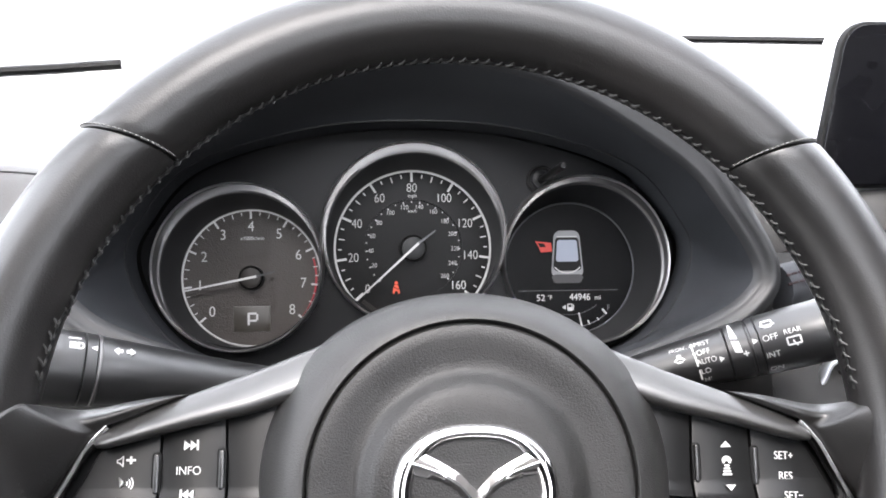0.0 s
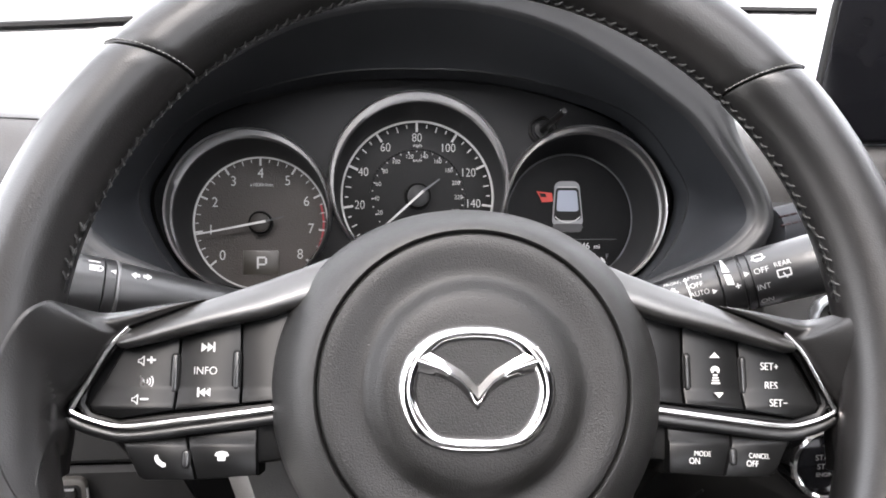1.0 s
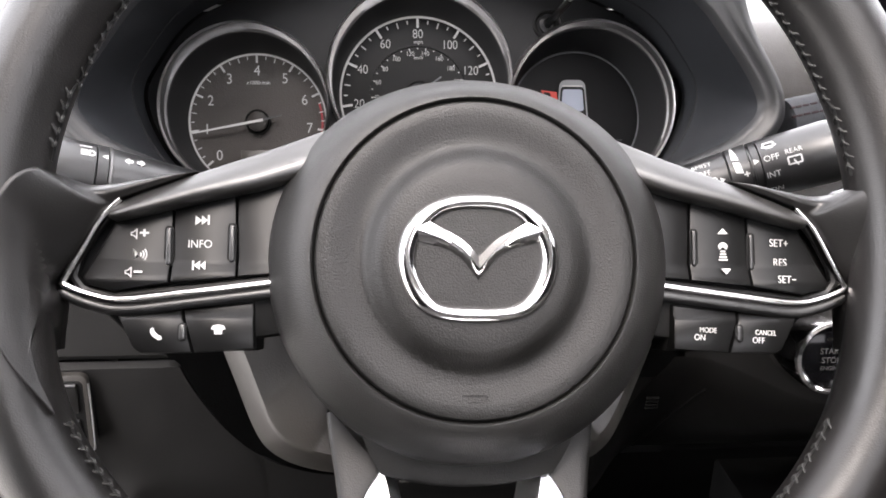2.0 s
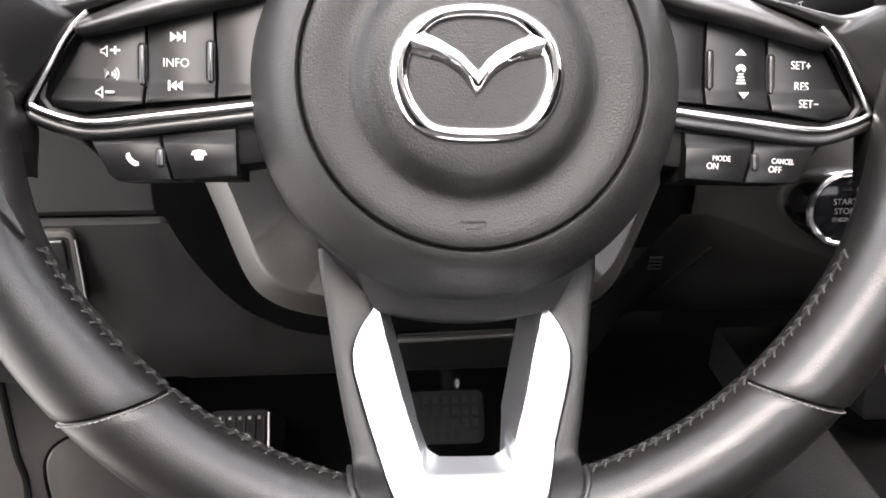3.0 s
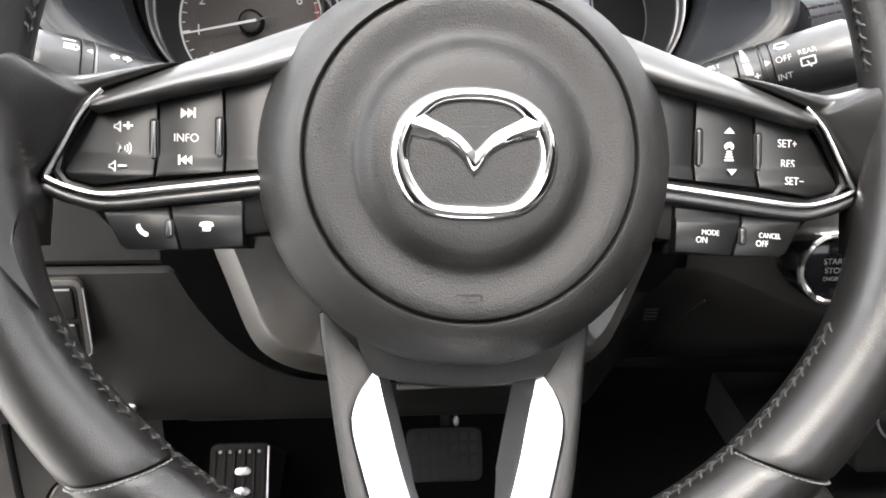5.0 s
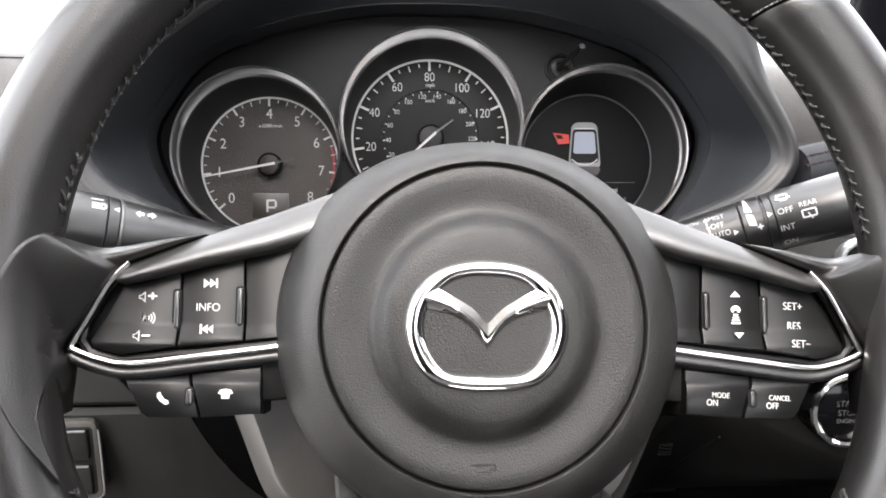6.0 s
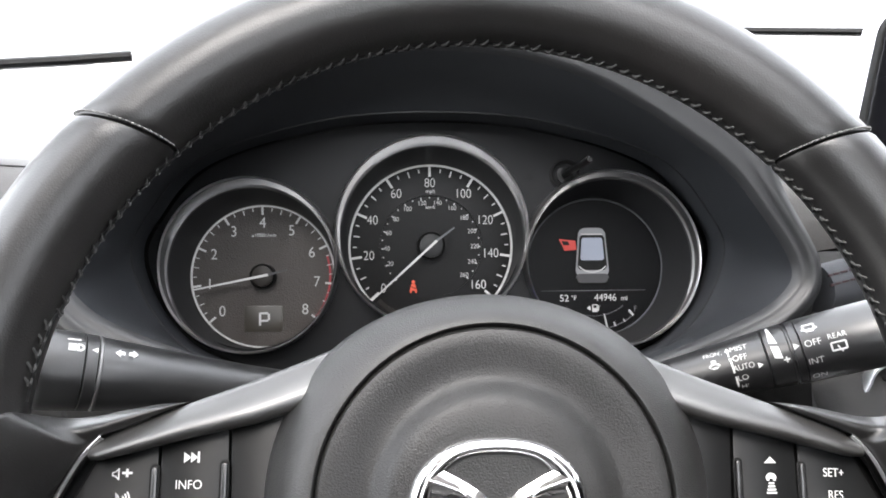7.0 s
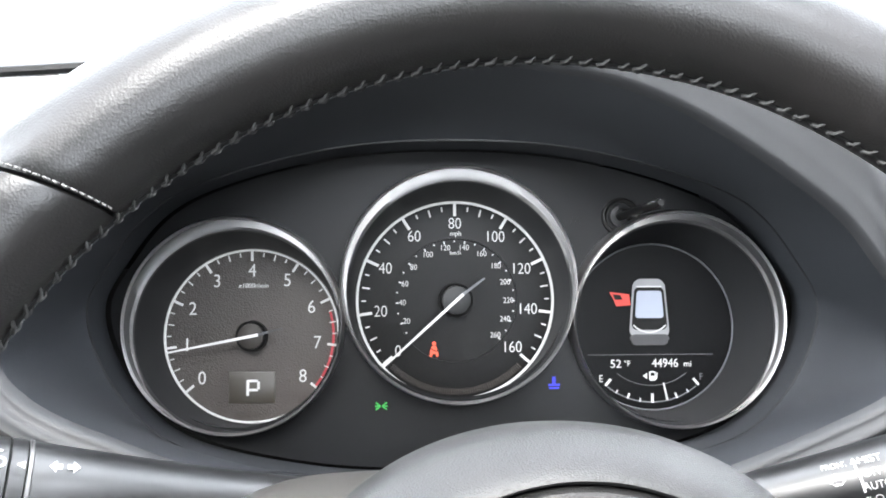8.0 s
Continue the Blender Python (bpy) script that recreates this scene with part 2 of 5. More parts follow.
def box(cx, cy, cz, sx, sy, sz, bevel=0.001, bm=None):
    bm = bm or bmesh.new()
    made = bmesh.ops.create_cube(bm, size=1, matrix=Matrix.LocRotScale((cx, cy, cz), None, (sx, sy, sz)))
    if bevel:
        edges = list({e for v in made["verts"] for e in v.link_edges})
        bmesh.ops.bevel(bm, geom=edges, offset=bevel, segments=2, affect="EDGES", profile=0.5)
    return bm


def flat(outline, z, thick=0.0003, bm=None):
    """A thin printed or inlaid shape."""
    return loft([[(*p[:2], z - thick) for p in outline], [(*p[:2], z) for p in outline]], True, True, True, bm)


def bar(x0, y0, x1, y1, w, z, w1=None, bm=None):
    d = Vector((x1 - x0, y1 - y0)).normalized()
    s = Vector((-d.y, d.x))
    a, b, w1 = Vector((x0, y0)), Vector((x1, y1)), w if w1 is None else w1
    return flat([a + s * w / 2, a - s * w / 2, b - s * w1 / 2, b + s * w1 / 2], z, bm=bm)


def lettering(body, size, x, y, z, mat, parent, name="marking", wrap=0.0, turn=0.0, squeeze=1.0, slant=0.0, place=None, bold=0.0):
    """Raised print in the built-in font, centred at x, y; wrap: the radius of the round body, along x, that carries it."""
    cu = bpy.data.curves.new(name, "FONT")
    cu.body, cu.size, cu.align_x, cu.align_y = body, size, "CENTER", "CENTER"
    cu.offset = bold * size
    cu.extrude = 0.00012
    tmp = bpy.data.objects.new(name, cu)
    scene.collection.objects.link(tmp)
    me = bpy.data.meshes.new_from_object(tmp.evaluated_get(bpy.context.evaluated_depsgraph_get()))
    bpy.data.objects.remove(tmp)
    bpy.data.curves.remove(cu)
    c, s = math.cos(radians(turn)), math.sin(radians(turn))
    for v in me.vertices:
        u, w = v.co.x * squeeze + v.co.y * slant, v.co.y
        u, w = u * c - w * s + x, u * s + w * c + y
        if wrap:
            v.co = (u, wrap * math.sin(w / wrap), (wrap + z + v.co.z) * math.cos(w / wrap))
        else:
            v.co = (u, w, z + v.co.z)
    me.materials.clear()
    me.materials.append(mat)
    ob = new(name, me)
    ob.parent = parent
    if place is not None:
        ob.matrix_basis = place
    return ob


def arc(cx, cy, r, a0, a1, n=24):
    return [(cx + r * math.cos(radians(a0 + (a1 - a0) * i / n)), cy + r * math.sin(radians(a0 + (a1 - a0) * i / n))) for i in range(n + 1)]


def band(cx, cy, r0, r1, a0, a1, z, n=48, thick=0.0004, bm=None):
    """A flat strip along an arc."""
    return flat(arc(cx, cy, r0, a0, a1, n) + arc(cx, cy, r1, a1, a0, n), z, thick, bm)


def smooth(a, b, x):
    t = min(1, max(0, (x - a) / (b - a)))
    return t * t * (3 - 2 * t)


# ---- the large structure: ground, cabin shell, windscreen ----
# Ground is unseen; its pale tone is chosen to bounce light into the cabin.
ground = part("ground", box(0, 0, -0.05, 400, 400, 0.1, 0), PALE_GROUND)
tagged(ground, "unseen ground outside the car, kept pale to bounce light", "ground", kind="structure")

# the cabin: the wheel stands on its left side, beside the open driver's door
CX, HALF = 0.30, 0.76
# The roof is out of view; its opening is added to light the wheel.
bm = bmesh.new()
box(CX, -0.130, 1.53, 1.42, 0.10, 0.05, 0.01, bm)
box(CX, -0.815, 1.53, 1.42, 0.39, 0.05, 0.01, bm)
box(-0.33, -0.400, 1.53, 0.16, 0.44, 0.05, 0.01, bm)
box(0.73, -0.400, 1.53, 0.56, 0.44, 0.05, 0.01, bm)
tagged(part("ceiling", bm, HEADLINER), "pale cloth headliner, out of view, with an added opening that lets in light", "ceiling", kind="structure")
# Rear wall is unseen; its pale face and gap are added as fill light.
bm = box(CX, -1.00, 0.70, 1.58, 0.06, 0.94, 0.01)
box(CX, -1.00, 1.475, 1.58, 0.06, 0.11, 0.01, bm)
box(-0.260, -1.00, 1.295, 0.46, 0.06, 0.25, 0.01, bm)
box(0.840, -1.00, 1.295, 0.50, 0.06, 0.25, 0.01, bm)
tagged(part("wall_rear", bm, FILL_GREY), "unseen light grey rear wall with a gap, added as fill light", "wall", kind="structure")
# Unseen block added so that chrome and low surfaces get reflected light.
bm = box(CX, -0.58, 0.42, 1.46, 0.76, 0.36, 0.02)
tagged(part("wall_lower_rear", bm, BOUNCE_GREY), "unseen grey block behind the camera, added to bounce light", "wall", kind="structure")
# Unseen walls on the passenger side, raised and lengthened to block light.
bm = box(CX + HALF, -0.04, 0.77, 0.06, 1.9, 0.98, 0.01)
tagged(part("wall_right", bm, LOWER), "unseen dark panel on the passenger side, raised to cut light", "wall", kind="structure")
bm = box(CX + HALF, -0.55, 1.30, 0.06, 0.84, 0.40, 0.01)
tagged(part("wall_right_rear", bm, LOWER), "unseen dark panel lengthened to block light from the right", "wall", kind="structure")
# The first box is an unseen blocker, shading the wheel from behind left.
bm = box(CX - HALF, -0.63, 0.88, 0.06, 0.68, 1.28, 0.01)
box(CX - HALF, 0.0, 0.35, 0.06, 0.58, 0.22, 0.01, bm)
box(CX - HALF, 0.59, 0.62, 0.06, 0.60, 0.76, 0.01, bm)
tagged(part("wall_left", bm, LOWER), "dark sill by the open driver's door, with an unseen wall added to block light", "wall", kind="structure")
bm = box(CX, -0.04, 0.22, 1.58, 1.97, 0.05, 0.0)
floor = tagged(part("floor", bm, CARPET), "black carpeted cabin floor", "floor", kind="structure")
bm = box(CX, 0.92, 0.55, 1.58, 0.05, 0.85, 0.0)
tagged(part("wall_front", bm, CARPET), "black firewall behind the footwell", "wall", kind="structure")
for side, name in ((-1, "pillar_left"), (1, "pillar_right")):
    rings = []
    for k in range(9):
        u = k / 8
        y, z, x = 0.46 - 0.56 * u, 1.0 + 0.55 * u, CX + side * (HALF - 0.05 * u)
        rings.append([(x + 0.035 * math.cos(a) * 1.0, y + 0.05 * math.sin(a), z) for a in [2 * math.pi * i / 14 for i in range(14)]])
    tagged(part(name, loft(rings, True, True, True), HEADLINER), "pale fabric-clad windscreen pillar", "pillar", kind="structure")


def base_y(x):
    """The foot of the windscreen bows forward in the middle and comes close at the driver's pillar."""
    return max(0.40, 0.78 - 0.55 * min(x, 0.62) ** 2 - 4.6 * max(0, -x - 0.05) ** 2)


BONNET_X = [CX - 0.75 + 1.5 * i / 40 for i in range(41)]


def bonnet_row(u, drop):
    far = [(x, base_y(x) + 0.012 + (1.75 - base_y(x)) * u - 0.2 * ((x - CX) / 0.75) ** 2 * u) for x in BONNET_X]
    return [(x, y, 0.992 + 0.045 * smooth(0, 0.12, u) - 0.10 * u * u - 0.03 * ((x - CX) / 0.75) ** 4 * u - drop) for x, y in far]


bm = loft([bonnet_row(k / 16, 0) + bonnet_row(k / 16, 0.01)[::-1] for k in range(17)], True, True, True)
hood = part("bonnet", bm, PAINT)
tagged(hood, "white painted bonnet beyond the windscreen", "bonnet")


def glass_row(u, out):
    return [(CX + (x - CX) * (1 - 0.06 * u), (base_y(x) + 0.010 + out) * (1 - u) + (-0.065 + out - 0.08 * (x - CX) ** 2) * u, 1.000 + 0.505 * u) for x in BONNET_X]


bm = loft([glass_row(k / 10, 0) + glass_row(k / 10, 0.005)[::-1] for k in range(11)], True, True, True)
pane = part("windscreen", bm, GLASS)
pane.visible_shadow = False
tagged(pane, "clear curved windscreen glass", "windscreen", kind="structure")


def wiper(pts, label):
    t = thing("windscreen_wiper", pose(*pts[0]), label, "wiper", "windscreen wipers")
    line = [tuple(Vector(p) - Vector(pts[0])) for p in curve(pts, 5)]
    part("blade", tube(line, 0.006, 0.0045, 8), MATT, t)
    part("arm", tube([(x, y + 0.012, z - 0.004) for x, y, z in line[3:-6]], 0.003, 0.0012, 6), MATT, t)


wiper([(-0.235, 0.450, 1.0680), (-0.295, 0.440, 1.0640), (-0.350, 0.430, 1.0610), (-0.400, 0.412, 1.0590), (-0.430, 0.398, 1.0600), (-0.448, 0.388, 1.0640)], "black wiper blade resting at the foot of the windscreen")
wiper([(x, base_y(x) - 0.02, 1.0915) for x in (0.10, 0.20, 0.30, 0.40, 0.50, 0.60)], "long black wiper blade resting at the foot of the windscreen")

# ---- dashboard ----
dash = thing("dashboard", pose(0, 0, 0), "black grained vinyl dashboard with a raised pad under the windscreen", "dashboard")
xs = [-0.44 + 1.46 * i / 73 for i in range(74)]


def top_z(w):
    """Height of the dash top from its front roll (0) to the windscreen (1)."""
    return 1.004 - 0.004 * w


rings = []
for x in xs:
    ring = []
    inside = smooth(0.225, 0.19, abs(x))
    front = 0.225 + 0.06 * smooth(0.15, 0.3, abs(x))
    for i in range(29):
        u = i / 28
        if u < 0.3:
            a = u / 0.3 * math.pi / 2
            y, z = front + 0.05 * (1 - math.cos(a)), 0.950 + 0.054 * math.sin(a)
        else:
            w = (u - 0.3) / 0.7
            y, z = front + 0.05 + (base_y(x) - front - 0.05) * w, top_z(w)
        if inside and y < 0.42:
            y, z = y + (0.42 - y) * inside, z + (1.03 - z) * inside
        ring.append((x, y, z))
    rings.append(ring)
part("top_pad", loft(rings, False), DASH, dash)
roll = radians(72)
seam = [(x, 0.225 + 0.06 * smooth(0.15, 0.3, -x) + 0.05 * (1 - math.cos(roll)), 0.950 + 0.054 * math.sin(roll)) for x in [-0.435 + 0.01 * k for k in range(20)]]
part("pad_seam", tube(seam, 0.0008, 0.0008, 6), MATT, dash, "thin dark seam along the dash top")


# ---- instrument cluster: x right, y up its face, z towards the driver ----
CLUSTER = pose(-0.0045, 0.281, 0.958, 72, 0, 0)
cluster = thing("instrument_cluster", CLUSTER, "black instrument cluster with three round chrome-ringed dials", "instrument cluster")


def loop(pts, z, n=10):
    return [(p[0], p[1], z) for p in curve(pts, n, True)]


def mirrored(right):
    """A closed outline from its right half, listed from the top down."""
    return right + [(-x, y) for x, y in reversed(right) if abs(x) > 1e-6]


PANEL = mirrored([(0, 0.0735), (0.068, 0.068), (0.137, 0.046), (0.168, 0.012), (0.1765, -0.0135), (0.160, -0.050), (0.129, -0.074), (0.065, -0.088), (0, -0.09)])
LEAF = mirrored([(0, 0.098), (0.075, 0.085), (0.145, 0.043), (0.1735, 0.0115), (0.1925, -0.023), (0.183, -0.043), (0.152, -0.060), (0.08, -0.085), (0, -0.095)])
WIDE = mirrored([(0, 0.119), (0.086, 0.108), (0.162, 0.062), (0.183, 0.016), (0.201, -0.022), (0.193, -0.046), (0.158, -0.066), (0.08, -0.092), (0, -0.103)])
p0, p1, p2 = loop(PANEL, 0.024), loop(PANEL, 0.050), loop(LEAF, 0.1165)
p2in = [(*q, 0.1125) for q in inset([(x, y) for x, y, z in p2], 0.0055)]
small = [(x * 0.985, y * 0.985, 0.024) for x, y, z in p0]
DIALS = {"tachometer": (-0.108, -0.023, 0.0460, -0.1125, -0.0165, 0.0540), "speedometer": (0.0004, -0.0045, 0.0538, -0.0002, 0.0035, 0.0602),
         "display": (0.1088, -0.0195, 0.0456, 0.1130, -0.0145, 0.0558)}  # centre of the face, its radius, centre of the front ring, its radius
bm = bmesh.new()
edges = []
for ring in [[(x, y) for x, y, z in small]] + [[(cx + (r - 0.0028) * math.cos(2 * math.pi * i / 64), cy + (r - 0.0028) * math.sin(2 * math.pi * i / 64)) for i in range(64)] for fx, fy, fr, cx, cy, r in DIALS.values()]:
    vs = [bm.verts.new((x, y, 0.024)) for x, y in ring]
    edges += [bm.edges.new((vs[i - 1], vs[i])) for i in range(len(vs))]
bmesh.ops.triangle_fill(bm, edges=edges, use_beauty=True)
part("fascia", bm, FASCIA, cluster)
part("inner_wall", loft([p0, p1]), VISOR, cluster)
rim_in = p1
blend = [[tuple(Vector(a).lerp(Vector(b), u) + Vector((0, 0, -0.010 * math.sin(math.pi * u)))) for a, b in zip(rim_in, p2in)] for u in [k / 8 for k in range(9)]]
part("panel_edge", tube(p1, 0.0007, 0.0007, 6, True), LIP, cluster, "fine raised edge round the dials")
part("surround", loft(blend), VISOR, cluster, "matt black funnel-shaped surround")
wide = loop(WIDE, 0.117)
edge = [[tuple(Vector(a).lerp(Vector(b), u) + Vector((0, 0, 0.0025 * math.sin(math.pi * u)))) for a, b in zip(p2, wide)] for u in [k / 5 for k in range(6)]]
bevel_rows = [[tuple(Vector(a).lerp(Vector(b), u) + Vector((0, 0, 0.0014 * math.sin(math.pi * u)))) for a, b in zip(p2in, p2)] for u in [k / 4 for k in range(5)]]
part("surround_lip", loft(bevel_rows + edge[1:]), LIP, cluster, "satin black raised lip", 60)

# the hood over the cluster, part of the dash top
hood_rings = []
arch = sorted([p for p in wide if p[1] > -0.022], key=lambda p: p[0])
for u in [k / 8 for k in range(9)]:
    ring = []
    for q in arch:
        p = CLUSTER @ Vector(q)
        ring.append((p.x * (1 + 0.12 * u), p.y + 0.30 * u, p.z + 0.012 * math.sin(math.pi * min(1, u * 1.3)) - 0.03 * u))
    hood_rings.append(ring)
part("cluster_hood", loft(hood_rings, False), VISOR, dash)


def dial_case(name, face, mat):
    fx, fy, fr, rx, ry, rr = DIALS[name]
    n = 96
    body = part(name, lathe([(fr + 0.0012, -0.002), (fr + 0.0012, 0.0)], n, fx, fy, cap0=True, cap1=True), mat, cluster)

    def circle(cx, cy, r, z):
        return [(cx + r * math.cos(2 * math.pi * i / n), cy + r * math.sin(2 * math.pi * i / n), z) for i in range(n)]

    mx, my = (fx + rx) / 2, (fy + ry) / 2
    part("dial_well", loft([circle(fx, fy, fr + 0.0005, 0.0005), circle(fx, fy, fr + 0.001, 0.004), circle(mx, my, rr - 0.0044, 0.029), circle(mx, my, rr - 0.0041, 0.032)]), WELL, body)
    ring = [circle(mx, my, rr - 0.0042, 0.0310), circle(mx, my, rr - 0.0038, 0.0336), circle(mx * 0.7 + rx * 0.3, my * 0.7 + ry * 0.3, rr - 0.0031, 0.0345), circle(rx, ry, rr - 0.0016, 0.0338)]
    part("inner_ring", loft(ring), RINGS, body, "grey inner ring")
    ring = [circle(rx, ry, rr - 0.0017, 0.0330), circle(rx, ry, rr - 0.0015, 0.0344), circle(rx, ry, rr - 0.0007, 0.0352), circle(rx, ry, rr, 0.0335), circle(rx, ry, rr + 0.0004, 0.024)]
    part("chrome_ring", loft(ring), LINE, body, "bright chrome ring")
    return body


def dial_ring(cx, cy, r, w, parent, mat, name="scale_ring", z=0.0014):
    return part(name, lathe([(r - w, 0.0004), (r - w, z), (r, z), (r, 0.0004)], 96, cx, cy), mat, parent)


def needle(cx, cy, tip, tail, parent, hub=0.0068, cap=None, end=None):
    d = (Vector(tip) - Vector((cx, cy))).normalized()
    s = Vector((-d.y, d.x))
    c = Vector((cx, cy))
    front, back = Vector(tip), Vector(tail)
    knob = part("needle_hub", lathe([(hub + 0.0014, 0.0), (hub + 0.0012, 0.0060), (hub + 0.0004, 0.0068), (hub, 0.0064)], 40, cx, cy, cap1=True), MATT, parent)
    part("hub_cap", lathe([(hub, 0.0050), (hub - 0.0002, 0.0074), (hub - 0.0008, 0.0078), (0.0001, 0.0079)], 40, cx, cy, cap1=True), cap or HUBCAP, knob)
    a = c - d * hub * 0.6
    part("needle", flat([front + s * 0.0004, front - s * 0.0004, a - s * 0.0008, a + s * 0.0008], 0.0092, 0.0010), NEEDLE, knob, "white pointer")
    part("needle_tail", flat([a + s * 0.0008, a - s * 0.0008, back - s * 0.0004, back + s * 0.0004], 0.0089, 0.0008), end or SHOWN_GREY, knob)


# tachometer, 0 to 8
tach = dial_case("tachometer", "tachometer", FACE)
tx, ty, tr = DIALS["tachometer"][:3]
dial_ring(tx, ty, tr, 0.0010, tach, DIGIT)


def tach_angle(v):
    return 220.7 - v * 260.0 / 8


for v in range(9):
    a = radians(tach_angle(v))
    part("scale_mark", bar(tx + (tr - 0.0062) * math.cos(a), ty + (tr - 0.0062) * math.sin(a), tx + (tr - 0.0008) * math.cos(a), ty + (tr - 0.0008) * math.sin(a), 0.0013, 0.0013), DIGIT, tach)
    lettering(str(v), 0.0098, tx + (tr - 0.0116) * math.cos(a), ty + (tr - 0.0116) * math.sin(a), 0.0006, DIGIT, tach, "numeral", squeeze=0.9, bold=-0.004)
bm = bmesh.new()
for i in range(33):
    if i % 4:
        a = radians(tach_angle(i / 4))
        k = 0.0034 if i % 2 == 0 else 0.0024
        bar(tx + (tr - 0.0014 - k) * math.cos(a), ty + (tr - 0.0014 - k) * math.sin(a), tx + (tr - 0.0016) * math.cos(a), ty + (tr - 0.0016) * math.sin(a), 0.0006, 0.0012, bm=bm)
tagged(part("minor_scale", bm, DIGIT, tach), kind="stuff")
part("red_zone", band(tx, ty, tr - 0.0038, tr - 0.0026, tach_angle(6.25), tach_angle(8), 0.0009), REDZONE, tach, "red line past six thousand")
lettering("x1000r/min", 0.0034, tx + 0.0004, ty + 0.0265, 0.0006, DIGIT, tach, slant=0.15)
lcd = part("gear_window", prism([(tx - 0.0120, ty - 0.0355), (tx + 0.0120, ty - 0.0355), (tx + 0.0120, ty - 0.0190), (tx - 0.0120, ty - 0.0190)], 0.0, 0.0007, 0.0003), LCD, tach)
bm = bmesh.new()
for x0, y0, x1, y1 in ((-0.0026, -0.0316, -0.0026, -0.0234), (-0.0026, -0.0238, 0.0026, -0.0238), (0.0030, -0.0242, 0.0030, -0.0282), (-0.0026, -0.0286, 0.0026, -0.0286)):
    bar(tx + 0.0004 + x0, ty + y0, tx + 0.0004 + x1, ty + y1, 0.0013, 0.0010, bm=bm)
part("gear_letter", bm, SHOWN, lcd, "lit white segment letter P")
needle(tx, ty, (-0.1502, -0.0312), (-0.0918, -0.0190), tach, end=SHOWN_DARK)

# speedometer, 0 to 160 with a small inner scale
speedo = dial_case("speedometer", "speedometer", DIAL)
sx, sy, sr = DIALS["speedometer"][:3]
dial_ring(sx, sy, sr, 0.0013, speedo, DIGIT)
part("outer_band", lathe([(sr - 0.0204, 0.0003), (sr - 0.0204, 0.0016), (sr - 0.0016, 0.0008)], 96, sx, sy), DIAL, speedo)


def mph_angle(v):
    return 221.3 - v * 261.5 / 160


for v in range(0, 161, 20):
    a = radians(mph_angle(v))
    part("scale_mark", bar(sx + (sr - 0.0082) * math.cos(a), sy + (sr - 0.0082) * math.sin(a), sx + (sr - 0.0010) * math.cos(a), sy + (sr - 0.0010) * math.sin(a), 0.0015, 0.0024), DIGIT, speedo)
    k = {0: 0.0123, 20: 0.0128, 40: 0.0122, 60: 0.0128, 80: 0.0125, 100: 0.0135, 120: 0.0145, 140: 0.0145, 160: 0.0140}[v]
    lettering(str(v), 0.0086, sx + (sr - k) * math.cos(a), sy + (sr - k) * math.sin(a), 0.0020, DIGIT, speedo, "numeral", squeeze=0.86, bold=-0.012)
bm = bmesh.new()
for i in range(33):
    if i % 4:
        a = radians(mph_angle(i * 5))
        k = 0.0038 if i % 2 == 0 else 0.0022
        bar(sx + (sr - 0.0032 - k) * math.cos(a), sy + (sr - 0.0032 - k) * math.sin(a), sx + (sr - 0.0030) * math.cos(a), sy + (sr - 0.0030) * math.sin(a), 0.0008, 0.0022, bm=bm)
tagged(part("minor_scale", bm, DIGIT, speedo), kind="stuff")


def kmh_angle(v):
    return 223.5 - v * 265.0 / 260


bm = bmesh.new()
for v in range(0, 261, 10):
    a = radians(kmh_angle(v))
    k = 0.0016 if v % 20 == 0 else 0.0009
    bar(sx + (sr - 0.0214 - k) * math.cos(a), sy + (sr - 0.0214 - k) * math.sin(a), sx + (sr - 0.0214) * math.cos(a), sy + (sr - 0.0214) * math.sin(a), 0.0007, 0.0009, bm=bm)
    if v % 20 == 0 and v:
        lettering(str(v), 0.0043, sx + (sr - 0.0250) * math.cos(a), sy + (sr - 0.0250) * math.sin(a), 0.0006, DIGIT, speedo, "numeral", squeeze=0.9, bold=-0.008)
tagged(part("minor_scale", bm, DIGIT, speedo), kind="stuff")
lettering("mph", 0.0036, sx, sy + sr - 0.0178, 0.0020, DIGIT, speedo)
lettering("km/h", 0.0031, sx, sy + sr - 0.0282, 0.0006, DIGIT, speedo, slant=0.1)
bm = bmesh.new()
for i in range(61):
    a = radians(226 + 88 * i / 60)
    bar(sx + (sr - 0.0062) * math.cos(a), sy + (sr - 0.0062) * math.sin(a), sx + (sr - 0.0030) * math.cos(a), sy + (sr - 0.0030) * math.sin(a), 0.0005, 0.0020, bm=bm)
tagged(part("ribbed_band", bm, FACE, speedo), kind="stuff")
needle(sx, sy, (-0.0382, -0.0394), (0.0154, 0.0071), speedo, 0.0078, WELL)
# belt warning: a small seated outline with a strap
bm = bmesh.new()
flat(arc(-0.0114, -0.0278, 0.0011, 0, 345, 14), 0.0012, bm=bm)
flat([(-0.0124, -0.0291), (-0.0104, -0.0291), (-0.0096, -0.0312), (-0.0102, -0.0318), (-0.0131, -0.0303)], 0.0012, bm=bm)
flat([(-0.0133, -0.0308), (-0.0105, -0.0323), (-0.0092, -0.0322), (-0.0090, -0.0346), (-0.0100, -0.0352), (-0.0106, -0.0334), (-0.0122, -0.0334), (-0.0128, -0.0352), (-0.0138, -0.0346)], 0.0012, bm=bm)
part("belt_warning", bm, AMBER, speedo, "lit orange-red seat belt warning")

# round display
disp = dial_case("display", "display", DISPLAY)
dx, dy, dr = DIALS["display"][:3]
dial_ring(dx, dy, dr, 0.0006, disp, SHOWN_GREY)
CARX, CARY = dx - 0.0014, dy + 0.0078


